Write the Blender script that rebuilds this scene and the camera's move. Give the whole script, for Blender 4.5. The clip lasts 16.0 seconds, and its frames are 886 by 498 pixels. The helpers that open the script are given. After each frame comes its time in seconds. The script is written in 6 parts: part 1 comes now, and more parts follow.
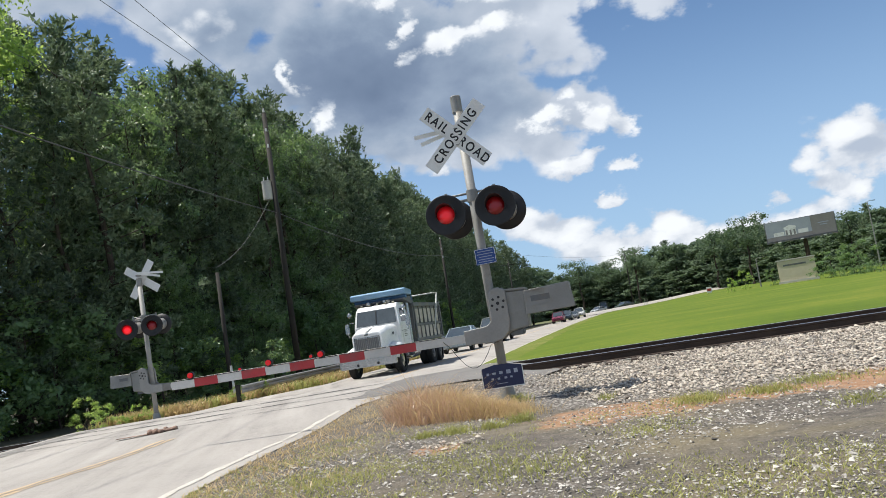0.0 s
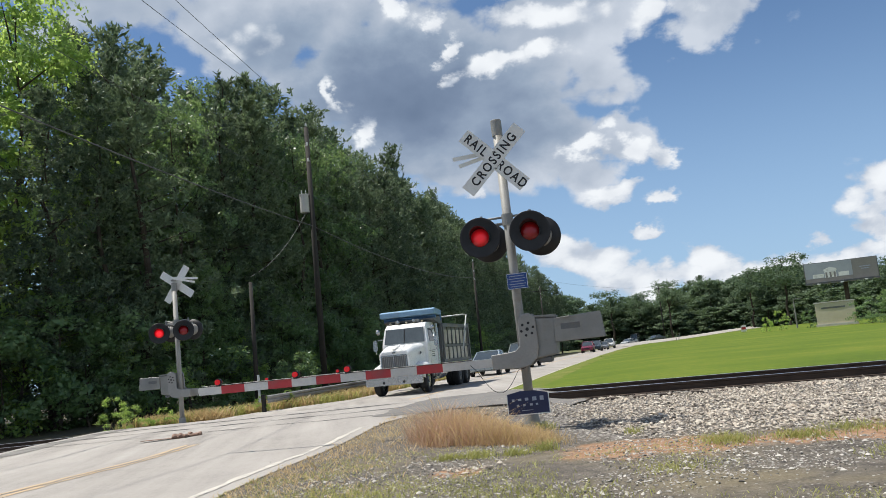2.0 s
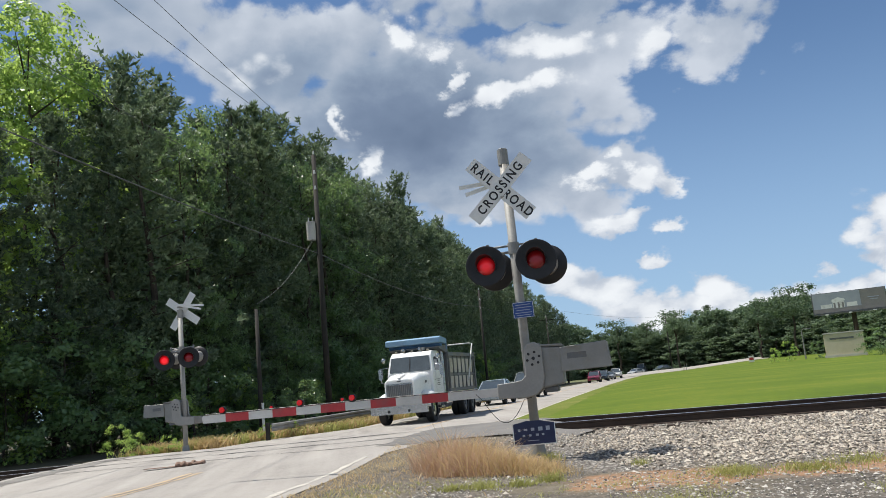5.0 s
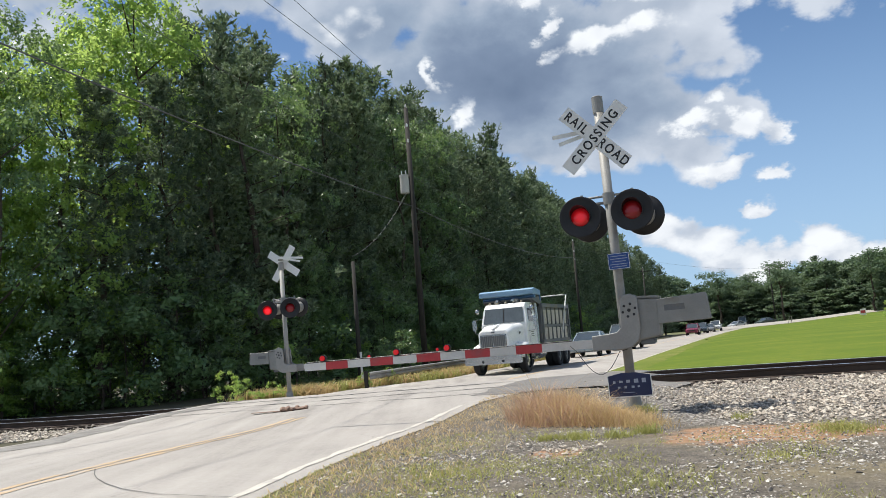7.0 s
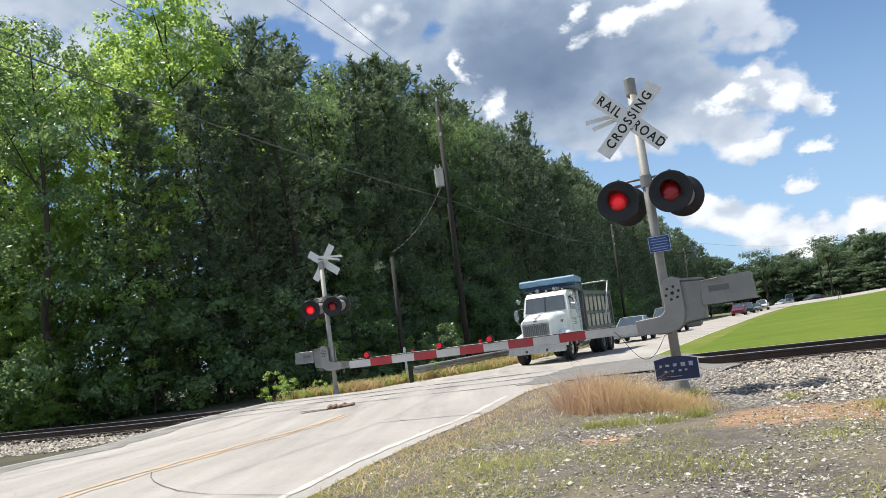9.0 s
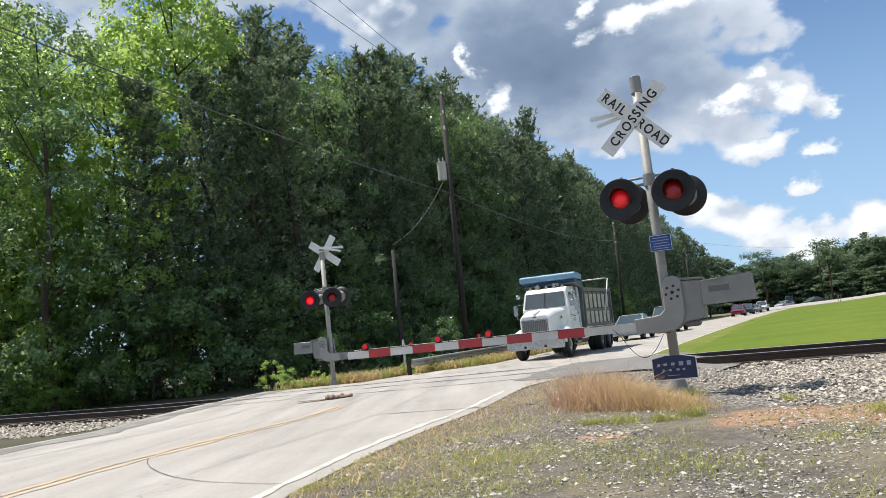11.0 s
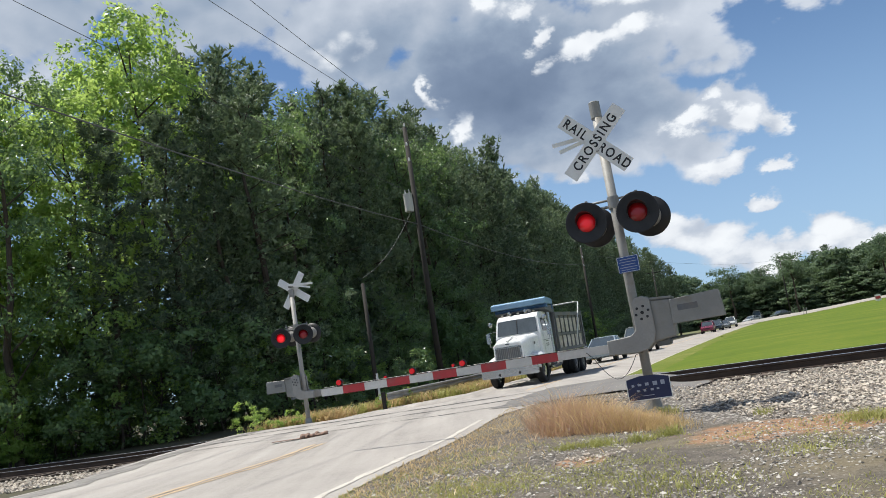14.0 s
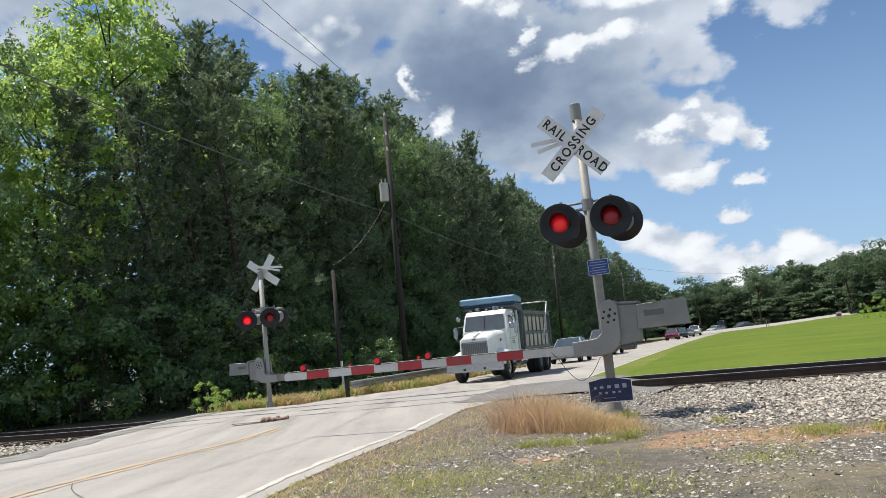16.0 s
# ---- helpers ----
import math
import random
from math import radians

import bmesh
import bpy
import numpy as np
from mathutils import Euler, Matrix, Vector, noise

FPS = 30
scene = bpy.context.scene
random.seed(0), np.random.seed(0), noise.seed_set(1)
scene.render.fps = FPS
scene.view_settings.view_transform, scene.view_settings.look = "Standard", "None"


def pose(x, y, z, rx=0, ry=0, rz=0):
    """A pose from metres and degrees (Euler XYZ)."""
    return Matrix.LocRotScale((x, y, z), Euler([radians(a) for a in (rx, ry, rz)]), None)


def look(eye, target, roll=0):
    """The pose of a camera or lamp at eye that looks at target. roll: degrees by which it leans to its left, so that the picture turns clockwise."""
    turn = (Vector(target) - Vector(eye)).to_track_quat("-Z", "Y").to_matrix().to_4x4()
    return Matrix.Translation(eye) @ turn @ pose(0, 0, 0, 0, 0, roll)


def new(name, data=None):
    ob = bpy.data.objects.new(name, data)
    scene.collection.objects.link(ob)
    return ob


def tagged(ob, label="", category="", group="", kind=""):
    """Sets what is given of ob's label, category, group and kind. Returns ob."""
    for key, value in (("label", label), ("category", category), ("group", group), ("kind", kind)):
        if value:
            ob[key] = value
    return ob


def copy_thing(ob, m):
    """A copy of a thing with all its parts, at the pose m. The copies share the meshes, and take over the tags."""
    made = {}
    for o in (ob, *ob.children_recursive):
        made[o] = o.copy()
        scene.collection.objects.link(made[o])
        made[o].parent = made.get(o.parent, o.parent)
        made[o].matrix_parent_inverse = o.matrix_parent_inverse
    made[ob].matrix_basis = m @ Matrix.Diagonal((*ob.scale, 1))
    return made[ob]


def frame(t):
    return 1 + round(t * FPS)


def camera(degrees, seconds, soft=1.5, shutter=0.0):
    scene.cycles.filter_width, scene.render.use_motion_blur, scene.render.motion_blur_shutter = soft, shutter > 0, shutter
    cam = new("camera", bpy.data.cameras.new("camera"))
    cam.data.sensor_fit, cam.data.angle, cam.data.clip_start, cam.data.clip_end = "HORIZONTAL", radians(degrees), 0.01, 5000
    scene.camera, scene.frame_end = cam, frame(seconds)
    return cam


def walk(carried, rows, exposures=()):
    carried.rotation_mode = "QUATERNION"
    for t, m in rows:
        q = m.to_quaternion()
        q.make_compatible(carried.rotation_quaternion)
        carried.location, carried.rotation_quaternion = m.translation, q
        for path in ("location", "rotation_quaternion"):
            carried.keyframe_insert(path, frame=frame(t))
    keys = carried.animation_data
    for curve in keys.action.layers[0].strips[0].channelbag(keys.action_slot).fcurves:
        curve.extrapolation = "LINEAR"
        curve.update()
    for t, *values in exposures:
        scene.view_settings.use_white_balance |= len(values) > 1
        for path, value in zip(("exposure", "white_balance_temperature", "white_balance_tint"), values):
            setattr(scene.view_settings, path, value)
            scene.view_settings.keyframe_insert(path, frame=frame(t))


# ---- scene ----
# The camera stands at one place beside the road and only turns.
cam = camera(59.38, 16.0, soft=0.85)
EYE_HEIGHT = 1.2
TURNS = """0 -8.28 5.94 9.03
0.5 -6.46 6.14 8.45
1 -4.77 7.11 7.13
1.5 -4.62 7.75 6.58
2 -6.25 7.78 5.53
2.5 -7.61 7.9 4.29
3 -7.54 8.57 4.31
5.5 -4.6 10.17 5.65
6 -2.28 10.53 5.05
6.5 -0.61 8.73 4.1
7 1.02 6.94 4.67
7.5 2.29 5.6 5.62
8 3.47 5.02 5.83
8.5 4.2 5.67 6.64
9 4.16 6.71 7.14
11.5 3.45 5.83 5.07
12 1.29 5.43 5.26
12.5 0.0 5.7 6.1
13 1.15 5.42 6.98
13.5 1.54 6.29 8.93
14 2.15 8.24 8.65
14.5 3.94 8.7 6.61
15 2.93 7.4 5.76
15.5 1.35 7.02 5.93
16 -0.36 7.39 5.39"""
path_rows = []
for line in TURNS.splitlines():
    t, yaw, pitch, roll = map(float, line.split())
    path_rows.append((t, pose(0, 0, EYE_HEIGHT, 90 + pitch, roll, yaw)))
walk(cam, path_rows, [(0, 0.47, 6120, 10), (1.5, 0.38, 6120, 10), (6, 0.34, 6120, 10), (7.5, 0.55, 6120, 10), (9, 0.62, 6120, 10), (12.5, 0.54, 6120, 10), (14.5, 0.39, 6120, 10), (16, 0.44, 6120, 10)])

# ---- world: summer sky with cumulus, sun ahead and high ----
SUN_EL, SUN_AZ = radians(65), radians(-68)      # azimuth from +y towards +x
sun = new("sun", bpy.data.lights.new("sun", "SUN"))
sun.data.energy, sun.data.angle, sun.data.color = 5.0, radians(0.6), (1.0, 0.925, 0.80)
sun_from = Vector((math.sin(SUN_AZ) * math.cos(SUN_EL), math.cos(SUN_AZ) * math.cos(SUN_EL), math.sin(SUN_EL)))
sun.matrix_world = look(sun_from * 50, (0, 0, 0))


class Net:
    """Short way to write node trees."""

    def __init__(self, tree):
        self.tree = tree
        tree.nodes.clear()

    def node(self, kind, **values):
        n = self.tree.nodes.new(kind)
        for k, v in values.items():
            setattr(n, k, v)
        return n

    def put(self, value, socket):
        if isinstance(value, bpy.types.NodeSocket):
            self.tree.links.new(value, socket)
        elif value is not None:
            socket.default_value = value

    def math(self, op, a, b=None, c=None, clamp=False):
        n = self.node("ShaderNodeMath", operation=op, use_clamp=clamp)
        for v, s in zip((a, b, c), n.inputs):
            self.put(v, s)
        return n.outputs[0]

    def noise(self, vector, scale, detail=4, rough=0.55, distort=0.0):
        n = self.node("ShaderNodeTexNoise")
        self.put(vector, n.inputs["Vector"])
        n.inputs["Scale"].default_value, n.inputs["Detail"].default_value = scale, detail
        n.inputs["Roughness"].default_value, n.inputs["Distortion"].default_value = rough, distort
        return n.outputs["Fac"]

    def ramp(self, fac, stops):
        n = self.node("ShaderNodeValToRGB")
        el = n.color_ramp.elements
        while len(el) < len(stops):
            el.new(0.5)
        for e, (p, c) in zip(el, stops):
            e.position = p
            e.color = (*c, 1) if isinstance(c, tuple) else (c, c, c, 1)
        self.put(fac, n.inputs[0])
        return n.outputs[0]

    def span(self, fac, a, b, c=0.0, d=1.0, smooth=True):
        n = self.node("ShaderNodeMapRange", interpolation_type="SMOOTHSTEP" if smooth else "LINEAR")
        self.put(fac, n.inputs[0])
        for v, s in zip((a, b, c, d), n.inputs[1:5]):
            s.default_value = v
        return n.outputs[0]

    def mix(self, fac, a, b, blend="MIX"):
        n = self.node("ShaderNodeMix", data_type="RGBA", blend_type=blend)
        self.put(fac, n.inputs[0])
        self.put((*a, 1) if isinstance(a, tuple) else a, n.inputs[6])
        self.put((*b, 1) if isinstance(b, tuple) else b, n.inputs[7])
        return n.outputs[2]


world = bpy.data.worlds.new("sky")
scene.world = world
world.use_nodes = True
net = Net(world.node_tree)
way = net.node("ShaderNodeTexCoord").outputs["Generated"]
sep = net.node("ShaderNodeSeparateXYZ")
net.put(way, sep.inputs[0])
az = net.math("ARCTAN2", sep.outputs[0], sep.outputs[1])
el = sep.outputs[2]
sky = net.node("ShaderNodeTexSky", sky_type="NISHITA", sun_disc=False)
sky.sun_elevation, sky.sun_rotation = SUN_EL, SUN_AZ
sky.air_density, sky.dust_density, sky.ozone_density = 1.0, 0.6, 2.0
comb = net.node("ShaderNodeCombineXYZ")
net.put(az, comb.inputs[0])
net.put(net.math("MULTIPLY", el, 1.5), comb.inputs[1])
plane = comb.outputs[0]
def drift(seed, scale, amount):
    n = net.node("ShaderNodeVectorMath", operation="ADD")
    net.put(plane, n.inputs[0])
    n.inputs[1].default_value = (seed, seed * 0.7, seed * 1.3)
    return net.math("MULTIPLY", net.math("SUBTRACT", net.noise(n.outputs[0], scale, 7, 0.62), 0.5), amount)


# the outlines of the heaps are torn by the wind at two scales
wind_a = net.math("ADD", az, net.math("ADD", drift(3.1, 6.0, 0.15), drift(9.7, 24.0, 0.036)))
wind_e = net.math("ADD", el, net.math("ADD", drift(5.3, 6.5, 0.09), drift(1.9, 26.0, 0.026)))


def heaps(places):
    """The highest of many soft heaps: azimuth, height, half widths, weight."""
    total = None
    for a0, e0, wa, we, k in places:
        p = net.math("POWER", net.math("DIVIDE", net.math("SUBTRACT", wind_a, a0), wa), 2.0)
        q = net.math("POWER", net.math("DIVIDE", net.math("SUBTRACT", wind_e, e0), we), 2.0)
        g = net.math("MULTIPLY", net.math("EXPONENT", net.math("MULTIPLY", net.math("ADD", p, q), -1.0)), k)
        total = g if total is None else net.math("MAXIMUM", total, g)
    return total


def shifted(da, de):
    n = net.node("ShaderNodeVectorMath", operation="ADD")
    net.put(plane, n.inputs[0])
    n.inputs[1].default_value = (da, de, 0)
    return n.outputs[0]


def billows(v):
    """Rounded cauliflower swellings with finer ones upon them."""
    a = net.math("MULTIPLY", net.math("SUBTRACT", net.noise(v, 9.0, 8, 0.58, 0.3), 0.5), 1.1)
    puffs = None
    for size, weight in ((15.0, 0.62), (38.0, 0.30)):
        n = net.node("ShaderNodeTexVoronoi", feature="SMOOTH_F1")
        net.put(v, n.inputs["Vector"])
        n.inputs["Scale"].default_value, n.inputs["Smoothness"].default_value = size, 0.35
        p = net.math("MULTIPLY", net.math("SUBTRACT", 0.42, n.outputs["Distance"]), weight)
        puffs = p if puffs is None else net.math("ADD", puffs, p)
    return net.math("ADD", a, puffs)


# clouds round the rest of the sky; those behind are unseen, added as fill light
FAR_ROUND = [(-0.6, 0.44, 0.35, 0.12, 0.95), (0.95, 0.10, 0.2, 0.05, 0.8), (-1.1, 0.3, 0.4, 0.15, 0.8), (2.3, 0.4, 0.7, 0.28, 1.15), (-2.4, 0.45, 0.7, 0.28, 1.1), (3.0, 0.6, 0.7, 0.25, 1.1), (1.5, 0.5, 0.5, 0.2, 0.9), (-1.7, 0.55, 0.5, 0.2, 0.9)]
GREAT_CLOUD = [(0.10, 0.33, 0.17, 0.095, 1.5), (-0.06, 0.41, 0.17, 0.06, 1.2), (0.245, 0.275, 0.115, 0.085, 1.3), (0.15, 0.245, 0.11, 0.06, 1.05), (0.35, 0.31, 0.075, 0.06, 0.75), (0.31, 0.22, 0.06, 0.04, 0.8), (0.32, 0.39, 0.15, 0.045, 1.3), (0.49, 0.37, 0.075, 0.05, 1.1), (0.365, 0.25, 0.065, 0.035, 1.0), (0.41, 0.22, 0.028, 0.024, 0.8), (0.34, 0.19, 0.045, 0.017, 0.85), (0.41, 0.168, 0.035, 0.014, 0.8), (0.12, 0.215, 0.09, 0.025, 0.75), (0.181, 0.195, 0.022, 0.012, 0.7), (0.30, 0.46, 0.25, 0.04, 1.1), (-0.25, 0.44, 0.18, 0.06, 0.9)]
LOW_CLOUDS = [(0.375, 0.131, 0.026, 0.014, 0.85), (0.315, 0.10, 0.055, 0.03, 1.0), (0.355, 0.065, 0.08, 0.026, 0.95), (0.455, 0.092, 0.042, 0.026, 1.05), (0.47, 0.06, 0.09, 0.024, 0.9), (0.555, 0.092, 0.02, 0.017, 0.8), (0.57, 0.06, 0.06, 0.02, 0.75), (0.665, 0.12, 0.05, 0.042, 1.05), (0.63, 0.085, 0.035, 0.02, 0.9), (0.265, 0.115, 0.035, 0.03, 0.9)]
SUNLIT = [(0.0, 0.33, 0.012, 0.028, 1.1), (0.018, 0.285, 0.018, 0.024, 1.1), (0.087, 0.431, 0.02, 0.011, 0.95), (0.119, 0.409, 0.017, 0.013, 0.95), (0.146, 0.381, 0.013, 0.017, 0.95), (0.218, 0.351, 0.055, 0.016, 1.05), (0.163, 0.342, 0.022, 0.013, 1.0), (0.28, 0.356, 0.03, 0.014, 0.95),
          (0.25, 0.40, 0.055, 0.017, 1.0), (0.33, 0.395, 0.055, 0.021, 1.15), (0.42, 0.382, 0.05, 0.022, 1.15), (0.475, 0.372, 0.03, 0.017, 0.95), (0.575, 0.36, 0.016, 0.04, 0.8), (0.319, 0.247, 0.028, 0.013, 1.05), (0.364, 0.262, 0.02, 0.012, 1.05), (0.378, 0.235, 0.026, 0.014, 1.1), (0.412, 0.215, 0.024, 0.021, 1.15),
          (0.341, 0.19, 0.04, 0.012, 0.85), (0.41, 0.168, 0.038, 0.014, 1.05), (0.10, 0.215, 0.05, 0.018, 0.6), (0.18, 0.195, 0.025, 0.014, 0.7), (-0.12, 0.40, 0.09, 0.02, 0.55)]
here, above = billows(plane), billows(shifted(-0.014, 0.03))
low = heaps(LOW_CLOUDS)
body = net.math("ADD", net.math("MAXIMUM", heaps(GREAT_CLOUD + FAR_ROUND), low), here)
cover = net.span(body, 0.30, 0.60)
relief = net.math("SUBTRACT", above, here)
lit = net.math("MAXIMUM", heaps(SUNLIT), net.math("MULTIPLY", low, 0.95))
sunny = net.span(net.math("ADD", lit, net.math("MULTIPLY", here, 1.2)), 0.30, 0.86)
# the thick middle of the great cloud lies in its own shade
deep = heaps(((0.10, 0.32, 0.17, 0.09, 1.0), (-0.06, 0.385, 0.12, 0.05, 0.55), (0.23, 0.275, 0.12, 0.06, 0.70), (0.24, 0.44, 0.2, 0.03, 0.6), (-0.35, 0.45, 0.28, 0.10, 0.4), (0.53, 0.385, 0.05, 0.04, 0.3)))
tone = net.math("ADD", net.math("MULTIPLY", deep, 0.80), net.math("ADD", net.math("MULTIPLY", relief, 0.35), net.math("MULTIPLY", net.math("SUBTRACT", body, 0.55), 0.13)))
shade = net.ramp(tone, [(0.0, (0.50, 0.525, 0.56)), (0.2, (0.375, 0.41, 0.46)), (0.45, (0.25, 0.30, 0.37)), (0.72, (0.165, 0.21, 0.285)), (1.0, (0.125, 0.165, 0.235))])
bright = net.ramp(net.math("ADD", net.math("MULTIPLY", relief, 1.7), 0.42), [(0.0, (0.72, 0.72, 0.705)), (0.5, (0.64, 0.645, 0.645)), (0.8, (0.44, 0.47, 0.51)), (1.0, (0.36, 0.40, 0.46))])
shade = net.mix(sunny, shade, bright)
blue = net.mix(1.0, sky.outputs[0], (0.050, 0.061, 0.071), "MULTIPLY")
veil = net.math("MULTIPLY", net.span(el, 0.0, 0.42, 0.75, 0.1), 0.9)
blue = net.mix(veil, blue, (0.36, 0.50, 0.66))
back = net.node("ShaderNodeBackground")
net.put(net.mix(cover, blue, shade), back.inputs[0])
back.inputs[1].default_value = 1.0
out = net.node("ShaderNodeOutputWorld")
net.put(back.outputs[0], out.inputs[0])


# ---- materials ----
def surface(name, stops, scale=4.0, rough=0.7, metal=0.0, bump=0.2, fine=40.0, grime=None, coords="Object", vary=0.0, depth=0.01, spec=0.4):
    """A noise-coloured surface: stops run from dark to light; fine grain drives the relief; grime is a colour laid on in blotches."""
    m = bpy.data.materials.new(name)
    m.use_nodes = True
    n = Net(m.node_tree)
    if coords == "World":
        v = n.node("ShaderNodeNewGeometry").outputs["Position"]
    else:
        v = n.node("ShaderNodeTexCoord").outputs[coords]
    big = n.noise(v, scale, 5, 0.6)
    small = n.noise(v, fine, 4, 0.65)
    fac = n.math("ADD", n.math("MULTIPLY", big, 0.6), n.math("MULTIPLY", small, 0.4))
    k = len(stops)
    col = n.ramp(n.span(fac, 0.3, 0.7, smooth=False), [(i / max(1, k - 1), c) for i, c in enumerate(stops)])
    if grime:
        col = n.mix(n.span(n.noise(v, scale * 0.45, 6, 0.7), 0.5, 0.66, 0.0, 0.85), col, grime)
    if vary:
        rnd = n.node("ShaderNodeObjectInfo").outputs["Random"]
        hsv = n.node("ShaderNodeHueSaturation")
        n.put(n.span(rnd, 0, 1, 1 - vary, 1 + vary, False), hsv.inputs["Value"])
        n.put(col, hsv.inputs["Color"])
        col = hsv.outputs[0]
    b = n.node("ShaderNodeBsdfPrincipled")
    n.put(col, b.inputs["Base Color"])
    n.put(n.span(small, 0.2, 0.8, max(0.02, rough - 0.1), min(1, rough + 0.1), False), b.inputs["Roughness"])
    b.inputs["Metallic"].default_value = metal
    b.inputs["Specular IOR Level"].default_value = spec
    if bump:
        bn = n.node("ShaderNodeBump")
        bn.inputs["Strength"].default_value, bn.inputs["Distance"].default_value = bump, depth
        n.put(fac, bn.inputs["Height"])
        n.put(bn.outputs[0], b.inputs["Normal"])
    o = n.node("ShaderNodeOutputMaterial")
    n.put(b.outputs[0], o.inputs[0])
    return m


def foliage(name, dark, light, glow, share=0.4, spread=0.35, rough=0.42):
    """Leaves: colour by leaf and by tree, with light coming through them."""
    m = bpy.data.materials.new(name)
    m.use_nodes = True
    n = Net(m.node_tree)
    geo = n.node("ShaderNodeNewGeometry")
    rnd = n.node("ShaderNodeObjectInfo").outputs["Random"]
    big = n.noise(geo.outputs["Position"], 0.5, 3, 0.6)
    fac = n.math("ADD", n.math("MULTIPLY", geo.outputs["Random Per Island"], 0.45), n.math("ADD", n.math("MULTIPLY", big, 0.5), n.math("MULTIPLY", n.math("SUBTRACT", rnd, 0.5), spread)))
    col = n.ramp(fac, [(0.15, dark), (0.85, light)])
    b = n.node("ShaderNodeBsdfPrincipled")
    n.put(col, b.inputs["Base Color"])
    b.inputs["Roughness"].default_value = rough
    b.inputs["Specular IOR Level"].default_value = 0.45
    tr = n.node("ShaderNodeBsdfTranslucent")
    n.put(n.mix(0.6, col, glow), tr.inputs[0])
    mx = n.node("ShaderNodeMixShader")
    mx.inputs[0].default_value = share
    n.put(b.outputs[0], mx.inputs[1])
    n.put(tr.outputs[0], mx.inputs[2])
    o = n.node("ShaderNodeOutputMaterial")
    n.put(mx.outputs[0], o.inputs[0])
    return m


def glowing(name, colour, strength, base):
    m = bpy.data.materials.new(name)
    m.use_nodes = True
    b = m.node_tree.nodes["Principled BSDF"]
    b.inputs["Base Color"].default_value = (*base, 1)
    b.inputs["Emission Color"].default_value = (*colour, 1)
    b.inputs["Emission Strength"].default_value = strength
    b.inputs["Roughness"].default_value = 0.2
    return m


def lens(name, colour, strength, base):
    """A coloured lens that glows most in its middle, where the bulb stands."""
    m = glowing(name, colour, strength, base)
    nt = m.node_tree
    at = nt.nodes.new("ShaderNodeTexCoord")
    flat = nt.nodes.new("ShaderNodeVectorMath")
    flat.operation = "MULTIPLY_ADD"
    flat.inputs[1].default_value, flat.inputs[2].default_value = (1, 0, 1), (-0.5, 0, -0.47)
    size = nt.nodes.new("ShaderNodeVectorMath")
    size.operation = "LENGTH"
    fall = nt.nodes.new("ShaderNodeMapRange")
    fall.interpolation_type = "SMOOTHSTEP"
    for v, s in zip((0.10, 0.52, strength * 1.25, strength * 0.22), fall.inputs[1:5]):
        s.default_value = v
    nt.links.new(at.outputs["Generated"], flat.inputs[0])
    nt.links.new(flat.outputs[0], size.inputs[0])
    nt.links.new(size.outputs["Value"], fall.inputs[0])
    nt.links.new(fall.outputs[0], nt.nodes["Principled BSDF"].inputs["Emission Strength"])
    return m


def glass(name, tint, rough=0.05):
    m = bpy.data.materials.new(name)
    m.use_nodes = True
    b = m.node_tree.nodes["Principled BSDF"]
    b.inputs["Base Color"].default_value = (*tint, 1)
    b.inputs["Roughness"].default_value = rough
    b.inputs["Transmission Weight"].default_value = 0.35
    b.inputs["IOR"].default_value = 1.45
    return m


M_PATCH = surface("dark_asphalt", [(0.11, 0.104, 0.096), (0.21, 0.198, 0.183)], 1.2, 0.9, 0, 0.5, 45, coords="World")
M_SEAM = surface("tar_seam", [(0.05, 0.05, 0.05), (0.12, 0.115, 0.11)], 3, 0.8, 0, 0.3, 40, coords="World")
M_WHITE = surface("worn_white_paint", [(0.36, 0.335, 0.30), (0.58, 0.54, 0.47)], 5, 0.8, 0, 0.1, 60, grime=(0.32, 0.30, 0.275), coords="World")
M_YELLOW = surface("worn_yellow_paint", [(0.36, 0.305, 0.24), (0.44, 0.33, 0.215), (0.54, 0.36, 0.19)], 4.0, 0.85, 0, 0.1, 60, grime=(0.305, 0.288, 0.262), coords="World")
M_DIRT = surface("ground_earth", [(0.07, 0.06, 0.045), (0.12, 0.13, 0.05), (0.16, 0.16, 0.06)], 0.15, 0.95, 0, 0.4, 6, coords="World", depth=0.05)
M_FLOOR = surface("forest_floor", [(0.035, 0.03, 0.02), (0.07, 0.065, 0.03)], 0.6, 0.95, 0, 0.5, 8, coords="World", depth=0.05)
M_LAWN = surface("mown_lawn", [(0.054, 0.092, 0.006), (0.092, 0.134, 0.008), (0.172, 0.182, 0.024)], 0.17, 0.95, 0, 0.7, 2.6, coords="World", depth=0.03, spec=0.2)
M_GALV = surface("weathered_galvanised_steel", [(0.20, 0.20, 0.19), (0.30, 0.297, 0.28)], 3, 0.55, 0.3, 0.08, 50, grime=(0.20, 0.185, 0.155))
M_SILVER = surface("aluminium_paint", [(0.24, 0.235, 0.22), (0.34, 0.332, 0.312)], 2.5, 0.6, 0.15, 0.08, 40, grime=(0.21, 0.195, 0.165))
M_SIGN = surface("white_sign_sheet", [(0.60, 0.60, 0.58), (0.74, 0.74, 0.72)], 2.0, 0.5, 0, 0.03, 30, grime=(0.5, 0.49, 0.45))
M_BLACK = surface("black_enamel", [(0.008, 0.008, 0.009), (0.022, 0.022, 0.024)], 4, 0.5, 0, 0.05, 30)
M_RED = surface("red_reflective_sheet", [(0.34, 0.028, 0.034), (0.45, 0.05, 0.054)], 3, 0.5, 0, 0.03, 30, grime=(0.30, 0.07, 0.07))
